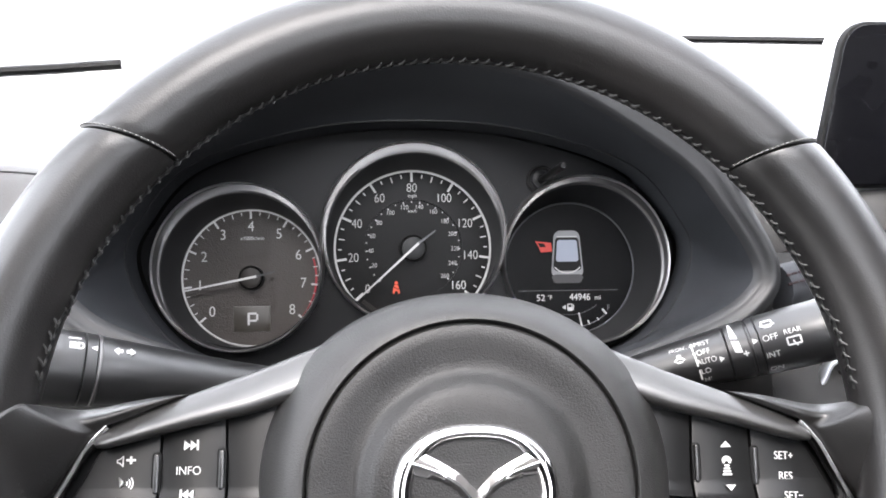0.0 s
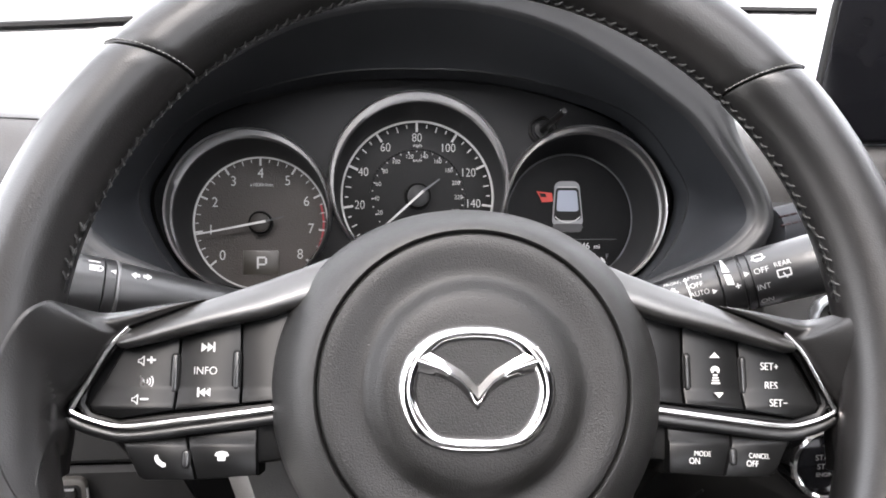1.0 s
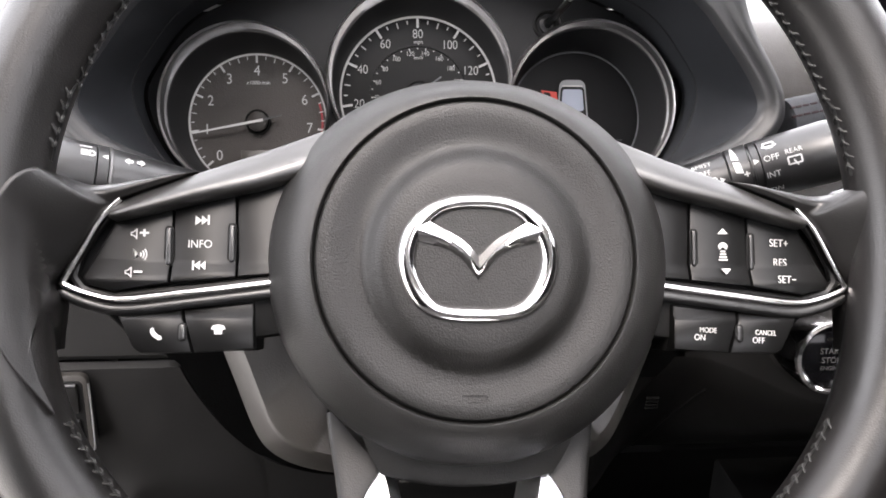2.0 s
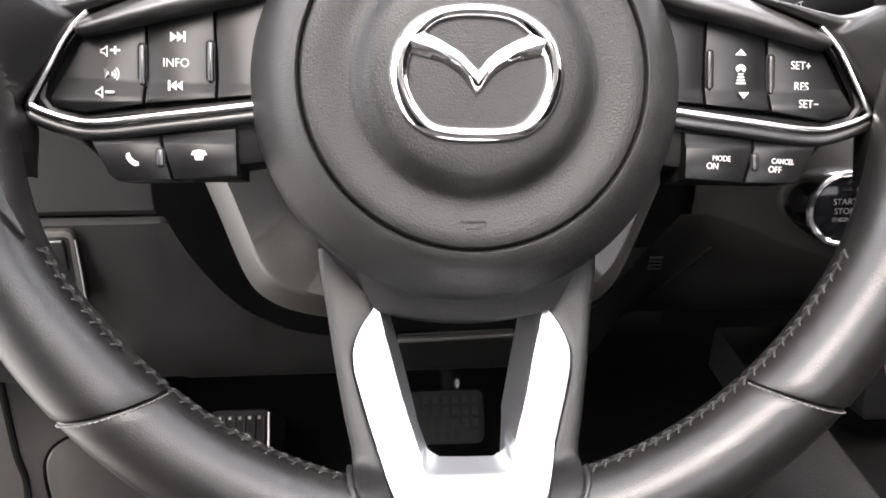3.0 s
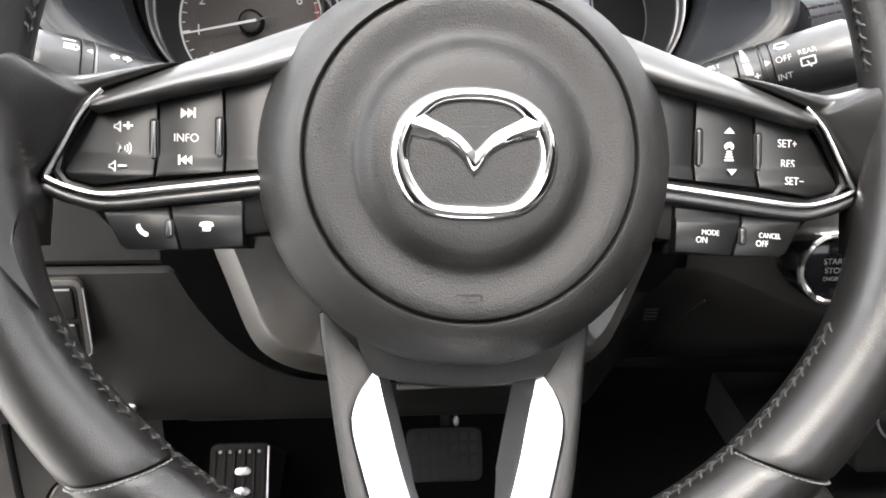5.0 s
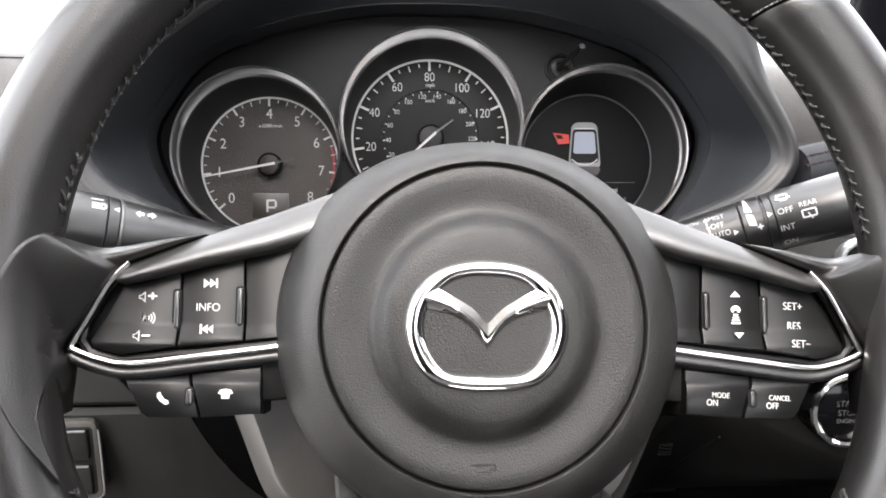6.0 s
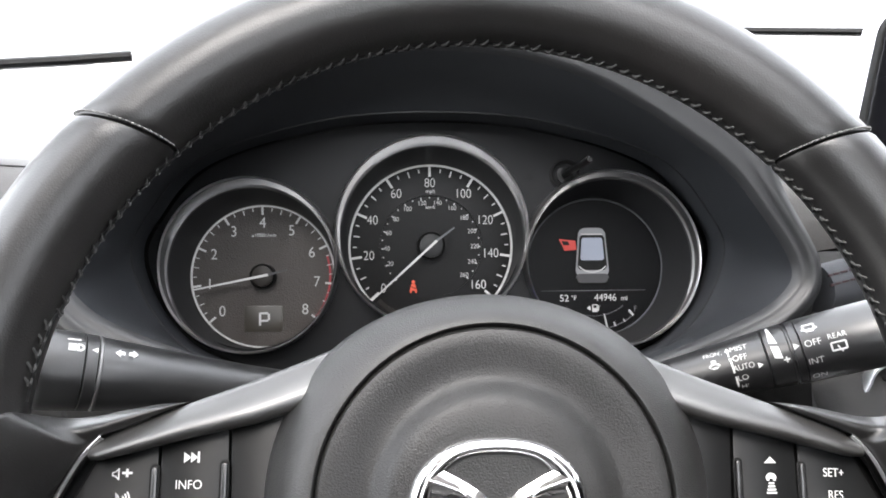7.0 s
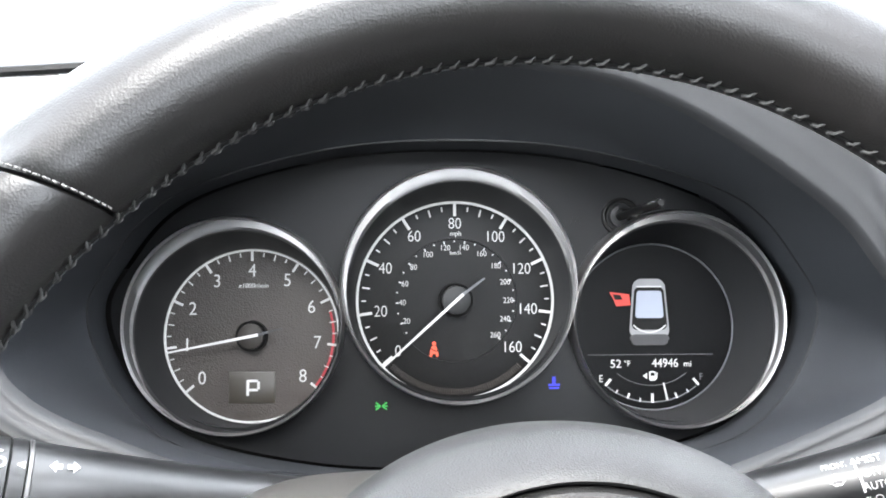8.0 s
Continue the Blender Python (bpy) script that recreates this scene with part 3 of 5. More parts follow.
def rounded(cx, cy, w, h, r, n=6, tw=None):
    """A rounded rectangle; tw: its width at the top."""
    tw = tw or w
    out = []
    for qx, qy, a0, ww in ((1, 1, 0, tw), (-1, 1, 90, tw), (-1, -1, 180, w), (1, -1, 270, w)):
        out += arc(cx + qx * (ww / 2 - r), cy + qy * (h / 2 - r), r, a0, a0 + 90, n)
    return out


part("car_symbol", flat(rounded(CARX, CARY + 0.0020, 0.0222, 0.0330, 0.0050, tw=0.0184), 0.0006), SHOWN_SILVER, disp, "pale silver car seen from above")
part("car_symbol_glass", flat(rounded(CARX, CARY + 0.0022, 0.0198, 0.0235, 0.0030, tw=0.0168), 0.0008), DIAL, disp)
part("car_symbol_roof", flat(rounded(CARX, CARY + 0.0044, 0.0158, 0.0150, 0.0018, tw=0.0140), 0.0010), SHOWN_BLUE, disp)
part("car_symbol_edge", flat(rounded(CARX, CARY + 0.0142, 0.0140, 0.0008, 0.0003), 0.0010), SHOWN, disp)
part("car_symbol_tail", band(CARX, CARY + 0.0012, 0.0118, 0.0125, 222, 318, 0.0010, 16), SHOWN, disp)
part("car_symbol_bumper", flat(rounded(CARX, CARY - 0.0150, 0.0206, 0.0060, 0.0028, tw=0.0222), 0.0009), SHOWN_DARK, disp)
part("door_symbol", flat([(CARX - 0.0222, CARY + 0.0112), (CARX - 0.0112, CARY + 0.0100), (CARX - 0.0104, CARY + 0.0040), (CARX - 0.0184, CARY + 0.0034), (CARX - 0.0198, CARY + 0.0070)], 0.0008), SHOWN_RED, disp, "red open driver's door symbol")
part("door_symbol_window", flat([(CARX - 0.0205, CARY + 0.0100), (CARX - 0.0160, CARY + 0.0095), (CARX - 0.0150, CARY + 0.0070), (CARX - 0.0192, CARY + 0.0070)], 0.0010), DIAL, disp)
part("divider_line", bar(dx - 0.0360, dy - 0.0153, dx + 0.0340, dy - 0.0153, 0.0003, 0.0006), SHOWN_GREY, disp)
lettering("52", 0.0064, dx - 0.0206, dy - 0.0204, 0.0006, SHOWN, disp)
lettering("°F", 0.0042, dx - 0.0142, dy - 0.0202, 0.0006, SHOWN, disp)
lettering("44946", 0.0066, dx + 0.0070, dy - 0.0202, 0.0006, SHOWN, disp, squeeze=0.90)
lettering("mi", 0.0046, dx + 0.0196, dy - 0.0206, 0.0006, SHOWN, disp)
bm = flat([(dx - 0.0056, dy - 0.0270), (dx - 0.0032, dy - 0.0254), (dx - 0.0032, dy - 0.0286)], 0.0006)
flat(rounded(dx - 0.0002, dy - 0.0270, 0.0036, 0.0050, 0.0006), 0.0006, bm=bm)
bar(dx + 0.0020, dy - 0.0288, dx + 0.0024, dy - 0.0252, 0.0006, 0.0006, bm=bm)
part("fuel_symbol", bm, SHOWN, disp)
part("fuel_symbol_window", flat(rounded(dx - 0.0002, dy - 0.0260, 0.0022, 0.0018, 0.0003), 0.0008), DIAL, disp)
part("fuel_scale", band(dx - 0.0005, dy - 0.001, 0.0399, 0.0405, 232, 308, 0.0006), SHOWN_GREY, disp)
part("fuel_inner_line", band(dx - 0.0005, dy - 0.001, 0.0310, 0.0313, 232, 308, 0.0006), SHOWN_GREY, disp)
bm = bmesh.new()
for a, k, w in ((230, 0.0046, 0.0013), (240, 0.0020, 0.0007), (250, 0.0030, 0.0010), (260, 0.0020, 0.0007), (270, 0.0050, 0.0014), (290, 0.0030, 0.0010), (300, 0.0020, 0.0007), (310, 0.0046, 0.0013)):
    c, s = math.cos(radians(a)), math.sin(radians(a))
    bar(dx - 0.0005 + (0.0405 - k) * c, dy - 0.001 + (0.0405 - k) * s, dx - 0.0005 + 0.0405 * c, dy - 0.001 + 0.0405 * s, w, 0.0008, bm=bm)
tagged(part("fuel_marks", bm, SHOWN, disp), kind="stuff")
a = radians(282)
part("fuel_pointer", bar(dx - 0.0005 + 0.0400 * math.cos(a), dy - 0.001 + 0.0400 * math.sin(a), dx - 0.0005 + 0.0305 * math.cos(a), dy - 0.001 + 0.0305 * math.sin(a), 0.0012, 0.0010, 0.0007), SHOWN, disp)
lettering("E", 0.0054, dx - 0.0290, dy - 0.0284, 0.0006, SHOWN, disp, squeeze=0.85)
lettering("F", 0.0054, dx + 0.0270, dy - 0.0278, 0.0006, SHOWN_GREY, disp, squeeze=0.85)

# warning lights and the reset rod on the fascia
bm = bmesh.new()
for k in (-1, 1):
    bar(-0.0396 + k * 0.0004, -0.0579, -0.0396 + k * 0.0028, -0.0561, 0.0006, 0.0246, bm=bm)
    bar(-0.0396 + k * 0.0004, -0.0579, -0.0396 + k * 0.0028, -0.0597, 0.0006, 0.0246, bm=bm)
    bar(-0.0396 + k * 0.0006, -0.0579, -0.0396 + k * 0.0032, -0.0579, 0.0006, 0.0246, bm=bm)
part("lamp_symbol", bm, GREEN, cluster, "lit green lamps symbol")
bm = bmesh.new()
bar(0.0489, -0.0478, 0.0489, -0.0440, 0.0016, 0.0246, bm=bm)
bar(0.0460, -0.0482, 0.0520, -0.0482, 0.0010, 0.0246, bm=bm)
bar(0.0464, -0.0498, 0.0516, -0.0498, 0.0008, 0.0246, bm=bm)
part("coolant_symbol", bm, BLUE, cluster, "lit blue coolant symbol")
bm = bmesh.new()
bar(0.0585, 0.0350, 0.0600, 0.0388, 0.0005, 0.0246, bm=bm)
bar(0.0605, 0.0352, 0.0632, 0.0388, 0.0005, 0.0246, bm=bm)
bar(0.0640, 0.0350, 0.0628, 0.0386, 0.0005, 0.0246, bm=bm)
part("unlit_symbol", bm, LOWER, cluster)
part("rod_collar", lathe([(0.0098, 0.0240), (0.0098, 0.0262), (0.0088, 0.0270), (0.0078, 0.0262), (0.0076, 0.0240)], 32, 0.0850, 0.0388), LOWER, cluster)
rod = part("reset_rod", lathe([(0.0058, 0.0235), (0.0058, 0.0262), (0.0036, 0.0266), (0.0034, 0.025), (0.0021, 0.025), (0.0021, 0.086), (0.0016, 0.089)], 24, 0.0850, 0.0388, cap1=True), GLOSS, cluster, "thin black trip reset rod")

# ---- steering wheel: x right, y up its plane, z towards the driver ----
WHEEL = pose(0, 0, 0.95, 65, 0, 0) @ pose(0.001, 0, 0, 0, 0, -1.2)
wheel = thing("steering_wheel", WHEEL, "black leather steering wheel with silver trim, buttons and a chrome emblem", "steering wheel")
RR, RZ, RIM_R, RIM_Z = 0.0166, 0.0168, 0.1697, -0.003


def rim_point(a, phi, shrink=0.0):
    """On the rim at angle a (degrees, from the right), phi round the tube: 0 outside, 90 to the driver, 180 inside."""
    side = math.exp(-((abs(((a + 180) % 360) - 180 - (0 if abs(((a + 180) % 360) - 180) < 90 else 180 * (1 if ((a + 180) % 360) - 180 > 0 else -1))) - 2) / 20) ** 2)
    rr, rz = RR + 0.0012 * side - shrink, RZ + 0.0010 * side - shrink
    c, s = math.cos(radians(phi)), math.sin(radians(phi))
    slim = 0.0026 * math.exp(-((a % 360 - 205) / 11) ** 2) + 0.0012 * math.exp(-((a % 360 - 335) / 11) ** 2)
    r = RIM_R + rr * c + slim * max(0, -c)
    z = RIM_Z + rz * s
    return (r * math.cos(radians(a)) - 0.0018, r * math.sin(radians(a)), z)


def skew(a):
    """Seams run slantwise: how far their inner end is turned from the outer one."""
    return {40: 5.6, 140: -5.6, -42.5: -6.4, -137.5: 6.8, 222.5: 6.8}[a]


def rim_section(a0, a1, name, label=""):
    n, around = max(8, int(abs(a1 - a0) / 1.2)), 44

    def ring(u, shrink):
        out = []
        for k in range(around):
            phi = 360 * k / around
            f = (1 - math.cos(radians(phi))) / 2
            b0, b1 = a0 + skew(a0) * f, a1 + skew(a1) * f
            out.append(rim_point(b0 + (b1 - b0) * u, phi, shrink))
        return out

    gap = 0.20 / (a1 - a0)
    rings = [ring(gap * 0.3, 0.0012), ring(gap, 0.0004), ring(gap * 3, 0.0)] + [ring(i / n, 0.0) for i in range(2, n - 1)] + [ring(1 - gap * 3, 0.0), ring(1 - gap, 0.0004), ring(1 - gap * 0.3, 0.0012)]
    return part(name, loft(rings, True, True, True), LEATHER, wheel, label)


rim_section(40, 140, "rim_top", "smooth black leather upper rim section")
rim_section(140, 222.5, "rim_side", "black leather rim section with thumb rest")
rim_section(-42.5, 40, "rim_side", "black leather rim section with thumb rest")
rim_section(-137.5, -42.5, "rim_bottom", "black leather lower rim section")

# stitching: slanted pairs along the inner side of the rim, and one line over each seam
rng = random.Random(4)


a = -136.0
while a < 222:
    if not (-106 < a < -74 or -27 < a < 9 or 170 < a < 206):
        j = rng.uniform(-0.10, 0.10)
        up = 8 if 20 < a < 160 else 16 if a < 90 else 23
        k = rng.uniform(0.9, 1.1)
        bm = bmesh.new()
        tip = Vector(rim_point(a + 1.0 * k + j, 190 - up, -0.0007))
        for end in (198 + rng.uniform(-2, 2), 183 + rng.uniform(-2, 2)):
            foot_at = Vector(rim_point(a + j, end - up, 0.0003))
            mid_at = (tip + foot_at) / 2 + (Vector(rim_point(a + 0.6, 190 - up, -0.0008)) - Vector(rim_point(a + 0.6, 190 - up))) * 0.8
            tube([foot_at, mid_at, tip], 0.00050 * k, None, 6, bm=bm)
        part("stitch", bm, STITCH, wheel)
    a += 1.8
bm = bmesh.new()
for a0, a1 in ((-136, -106), (-74, -27), (9, 171), (206, 222)):
    steps_n = int((a1 - a0) / 1.5)
    tube([rim_point(a0 + (a1 - a0) * i / steps_n, 190 - (8 if 20 < a0 + (a1 - a0) * i / steps_n < 160 else 16 if a0 < 100 else 23), 0.0004) for i in range(steps_n + 1)], 0.0011, 0.0006, 6, bm=bm)
part("stitch_groove", bm, MATT, wheel, "dark groove under the stitching")
for a in (40, 140, -42.5, -137.5):
    bm = bmesh.new()
    for k in range(24):
        at = [(phi, a + (0.42 if a > 0 else -0.42) * (1 if abs(a) < 90 else -1) + skew(a) * (1 - math.cos(radians(phi))) / 2) for phi in (12 + k * 6.4, 14.4 + k * 6.4, 16.6 + k * 6.4)]
        tube([rim_point(b, phi, -h) for (phi, b), h in zip(at, (0.0, 0.0005, 0.0))], 0.00029, None, 5, bm=bm)
    part("seam_stitching", bm, THREAD, wheel)

# hub: outer shell, and the airbag pad inside its round seam
HX, HY = 0.001, -0.0102
shell = [(0.052, -0.072), (0.066, -0.062), (0.0755, -0.046), (0.0785, -0.034), (0.0788, -0.026), (0.0778, -0.0165), (0.0766, -0.0125), (0.0757, -0.0105), (0.0748, -0.0092), (0.0725, -0.0058), (0.0695, -0.0020), (0.0660, 0.0014), (0.0622, 0.0038), (0.0602, 0.0042), (0.0596, 0.0036), (0.0592, 0.0005)]
bm = lathe(shell, 120, HX, HY)
for v in bm.verts:
    # the shell's band is narrower over its top
    away = Vector((v.co.x - HX, v.co.y - HY))
    r = away.length
    slim = 0.33 * max(0, away.y / r) ** 3 * max(0, r - 0.0605)
    v.co.x, v.co.y = HX + away.x * (1 - slim / r), HY + away.y * (1 - slim / r)
part("hub_shell", bm, SHELL, wheel, "grained soft black hub")
pad = [(0.0592, -0.001), (0.0588, 0.0030), (0.0578, 0.0046), (0.0560, 0.0051), (0.0530, 0.0049), (0.0495, 0.0043), (0.0460, 0.0037), (0.0430, 0.0034), (0.0412, 0.0038), (0.0394, 0.0053), (0.0374, 0.0073), (0.0354, 0.0087), (0.0330, 0.0094), (0.0280, 0.0097), (0.0200, 0.0098), (0.0080, 0.0099), (0.0001, 0.0099)]
part("airbag_pad", lathe(pad, 120, HX, HY, cap1=True), PAD, wheel, "grained round airbag cover")
bm = bmesh.new()
bar(-0.0042, -0.0595, 0.0048, -0.0595, 0.0006, 0.0049, bm=bm)
bar(0.0048, -0.0595, 0.0046, -0.0618, 0.0006, 0.0049, bm=bm)
bar(-0.0020, -0.0620, 0.0036, -0.0620, 0.0006, 0.0049, bm=bm)
part("moulded_mark", bm, PAD, wheel)

# emblem: an oval chrome ring with a winged bar
OVAL = mirrored([(0, 0.0129), (0.0105, 0.0119), (0.0195, 0.0082), (0.0262, 0.0015), (0.0292, -0.0075), (0.0288, -0.0160), (0.0250, -0.0248), (0.0190, -0.0306), (0.0110, -0.0330), (0, -0.0336)])
OUT = [(x + HX, y) for x, y, *_ in curve([(x, y, 0) for x, y in OVAL], 8, True)]
steps = ((0.0, 0.0080), (0.0002, 0.0104), (0.0006, 0.0113), (0.0014, 0.0122), (0.0023, 0.0129), (0.0030, 0.0131), (0.0037, 0.0128), (0.0046, 0.0120), (0.0053, 0.0109), (0.0056, 0.0085))
wider = [1 + 0.30 * smooth(0.012, 0.026, abs(x - HX)) for x, y in OUT]
rings = []
for d, z in steps:
    rings.append([(*tuple(Vector(p).lerp(Vector(q), w)), z) for p, q, w in zip(OUT, inset(OUT, d), wider)])
ring = part("emblem", loft(rings), CHROME, wheel, "bright chrome oval emblem", 50)
for side in (-1, 1):
    rings = []
    for x, yt, yb in ((0.0, -0.0095, -0.0186), (0.0012, -0.0085, -0.0170), (0.0035, -0.0060, -0.0138), (0.0059, -0.0038, -0.0109), (0.0095, -0.0016, -0.0084), (0.0129, 0.0003, -0.0068), (0.0170, 0.0024, -0.0058), (0.0200, 0.0038, -0.0051), (0.0224, 0.0050, -0.0046)):
        ym = yb + (yt - yb) * 0.42
        rings.append([(HX + side * x, yb, 0.0085), (HX + side * x, yb + 0.0002, 0.0106), (HX + side * x, ym - 0.0006, 0.0128), (HX + side * x, ym + 0.0006, 0.0130), (HX + side * x, yt - 0.0004, 0.0116), (HX + side * x, yt, 0.0085)])
    part("emblem_wing", loft(rings, True, True, True), CHROME, ring)

# spokes with buttons
BUTTON_Z = -0.0150


def mir(pts, side):
    return [(x * -side, *rest) for x, *rest in pts]


def bend(x, y):
    return 0.0032 * min(1.0, max(0.0, (-0.0098 - y) / 0.0082))


def lower_bend(x, y):
    return -0.0028 * smooth(-0.0330, -0.0285, y)


def over_rim(x, y, z):
    """A height blended softly into the rim's surface."""
    c = (math.hypot(x + 0.0018, y) - RIM_R) / (RR + 0.0012)
    if abs(c) >= 1:
        return z
    rim = RIM_Z + (RZ + 0.0011) * math.sqrt(1 - c * c)
    k = 0.0018
    return max(z, rim) + k * math.log(1 + math.exp(-abs(z - rim) / k)) * smooth(0, 0.5, 1 - abs(c))


for side in (-1, 1):
    # dark carrier behind the buttons
    carrier = mir([(-0.055, 0.040), (-0.105, 0.020), (-0.135, 0.012), (-0.148, 0.004), (-0.158, -0.018), (-0.150, -0.026), (-0.137, -0.031), (-0.128, -0.040), (-0.082, -0.040), (-0.050, -0.036)], side)
    spoke = part("spoke", prism(carrier, -0.045, -0.0195, 0.003), MATT, wheel, "matt black spoke carrier with buttons")
    # rounded upper bar from the hub to the rim
    rings = []
    for x, yt, yb, zf, zb in ((0.050, 0.0435, 0.0262, -0.010, -0.040), (0.064, 0.0375, 0.0210, -0.008, -0.038), (0.080, 0.0310, 0.0160, -0.0065, -0.036), (0.102, 0.0232, 0.0114, -0.0060, -0.033), (0.122, 0.0155, 0.0062, -0.0062, -0.030), (0.130, 0.0124, 0.0043, -0.0068, -0.028), (0.1335, 0.0112, 0.0042, -0.0085, -0.026), (0.1350, 0.0100, 0.0050, -0.0120, -0.024)):
        h = yt - yb
        sect = [(yb, zb), (yt, zb), (yt + 0.0004, zf - 0.016), (yt, zf - 0.0085), (yt - h * 0.22, zf - 0.0048), (yt - h * 0.48, zf - 0.0016), (yt - h * 0.68, zf - 0.0001), (yt - h * 0.84, zf - 0.0003), (yb + h * 0.04, zf - 0.0020), (yb, zf - 0.0050)]
        rings.append([(x * side, y, z) for y, z, *_ in sect[:2] + [p for p in curve([(y, z, 0) for y, z in sect[2:]], 4)]])
    part("upper_bar", loft(rings, True, True, True), SOFT, spoke, "smooth black bar above the buttons")
    # leather web joining rim and spoke
    inner = [(-0.1030, 0.0232, -0.0165), (-0.1100, 0.0205, -0.0128), (-0.1200, 0.0166, -0.0112), (-0.1285, 0.0132, -0.0104), (-0.1325, 0.0112, -0.0104), (-0.1345, 0.0090, -0.0110), (-0.1364, 0.0068, -0.0116), (-0.1405, 0.0006, -0.0120), (-0.1475, -0.0102, -0.0128), (-0.1535, -0.0190, -0.0135), (-0.1518, -0.0232, -0.0140), (-0.1508, -0.0265, -0.0160), (-0.1516, -0.0320, -0.0180), (-0.1528, -0.0380, -0.0200), (-0.1535, -0.0440, -0.0215)]
    edge = [(-0.1040, 0.0234, -0.0200), (-0.1142, 0.0226, -0.0180), (-0.1258, 0.0205, -0.0172), (-0.1348, 0.0186, -0.0165), (-0.1440, 0.0181, -0.0160)]
    along = ((7.6, 168), (7.4, 146), (5.2, 124), (1.0, 108), (-4.0, 100), (-8.5, 98), (-12.5, 104), (-16.5, 116), (-20.5, 136), (-24.5, 162))
    outer_pts = edge + [rim_point(180 - q, f, -0.0002) for q, f in along]
    hidden = [(x, y - 0.002, z - 0.014) for x, y, z in edge] + [rim_point(180 - q, f, 0.0060) for q, f in along]
    rows = []
    for k, (p, o, back) in enumerate(zip(curve(inner, 6), curve(outer_pts, 6), curve(hidden, 6))):
        p, o = Vector(p), Vector(o)
        tongue = smooth(36, 24, k)
        row = [p - Vector((0.002, 0, 0.010)), p - Vector((0.0004, 0, 0.0015)), p]
        for u in (0.06, 0.12, 0.18, 0.25, 0.32, 0.39, 0.46, 0.53, 0.60, 0.67, 0.74, 0.81, 0.88, 0.94, 1.0):
            h = p.lerp(o, u)
            flow = p.z + (o.z - p.z) * u ** 0.7
            h.z = over_rim(h.x, h.y, flow) * (1 - tongue) + (p.z + (o.z - p.z) * u ** 2.2 + 0.0028 * math.sin(math.pi * u)) * tongue
            row.append(h)
        row.append(Vector(back))
        rows.append([(x * -side, y, z) for x, y, z in row])
    part("thumb_rest", loft(rows, False), LEATHER, spoke, "black leather thumb rest", 180)
    # bright edging round the buttons
    path = curve([(-0.1312, 0.0128, -0.0100), (-0.1385, 0.0048, -0.0102), (-0.1450, -0.0068, -0.0108), (-0.1500, -0.0160, -0.0114), (-0.1514, -0.0190, -0.0115), (-0.1498, -0.0213, -0.0115), (-0.1400, -0.0250, -0.0116), (-0.1287, -0.0266, -0.0118), (-0.1050, -0.0238, -0.0122), (-0.070, -0.0192, -0.0128)], 6)
    trim = mir(path, side)
    rings = []
    for k, (x, y, z) in enumerate(path):
        p, q = path[max(0, k - 1)], path[min(len(path) - 1, k + 1)]
        n = Vector((p[1] - q[1], q[0] - p[0])).normalized()
        rings.append([((x + n.x * d) * -side, y + n.y * d, z + h) for d, h in ((-0.0016, -0.0070), (-0.0015, -0.0030), (-0.0011, -0.0023), (-0.0001, -0.0007), (0.0005, -0.0001), (0.0012, 0.0), (0.0021, -0.0006), (0.0024, -0.0060))])
    part("chrome_edging", loft(rings, True, True, True), EDGING, spoke, "polished chrome edging", 50)
    # Black band painted in for the dark reflection along the chrome's lower face.
    under = [(x, y - 0.0024, z - 0.0036) for x, y, z in trim[-30:]]
    part("chrome_dark_band", tube(under, 0.0022, 0.0020, 10), STALK, spoke, "black band standing for the chrome's dark reflection")
    groups = (([(-0.1332, 0.0038), (-0.1122, 0.0087), (-0.1126, -0.0190), (-0.1328, -0.0222), (-0.1418, -0.0198), (-0.1434, -0.0172), (-0.1405, -0.0100)], "button"),
              ([(-0.1114, 0.0089), (-0.0890, 0.0144), (-0.0880, -0.0166), (-0.1118, -0.0189)], "button"),
              ([(-0.0882, 0.0146), (-0.0660, 0.0205), (-0.0640, -0.0145), (-0.0872, -0.0165)], "blank_cover"))
    buttons = []
    for outline, name in groups:
        buttons.append(part(name, prism(mir(outline, side), -0.024, BUTTON_Z, 0.0007, bend, (-0.0098, -0.0120, -0.0140, -0.0160, -0.0180)), GLOSS, spoke))
    for x, y in ((-0.1133, -0.0052), (-0.0900, -0.0039)):
        part("indicator_gap", prism(mir(rounded(x, y, 0.0034, 0.0158, 0.0016), side), -0.0170, BUTTON_Z + 0.00012, 0.0001), MATT, spoke)
        part("indicator_tab", prism(mir(rounded(x + 0.0002, y, 0.0019, 0.0140, 0.0009), side), -0.016, BUTTON_Z + 0.0016, 0.0006), TAB, spoke)
    # dark chamfer between the edging and the buttons
    part("dark_chamfer", tube(mir([(-0.1345, 0.0080, -0.0150), (-0.1402, 0.0005, -0.0152), (-0.1462, -0.0108, -0.0156), (-0.1474, -0.0170, -0.0158), (-0.1440, -0.0215, -0.0158), (-0.1330, -0.0238, -0.0158), (-0.1050, -0.0212, -0.0160), (-0.068, -0.0170, -0.0162)], side), 0.0020, 0.0020, 8), GLOSS, spoke)
    low = (([(-0.1310, -0.0312), (-0.1082, -0.0288), (-0.1036, -0.0450), (-0.1222, -0.0452), (-0.1248, -0.0434)], "button"),
           ([(-0.1074, -0.0287), (-0.0815, -0.0262), (-0.0808, -0.0436), (-0.1028, -0.0450)], "button"))
    lows = []
    for outline, name in low:
        lows.append(part(name, prism(mir(outline, side), -0.030, -0.0140, 0.0007, lower_bend, (-0.0330, -0.0315, -0.0300)), GLOSS, spoke))
    part("indicator_gap", prism(mir(rounded(-0.1072, -0.0374, 0.0034, 0.0072, 0.0016), side), -0.016, -0.01385, 0.0001), MATT, spoke)
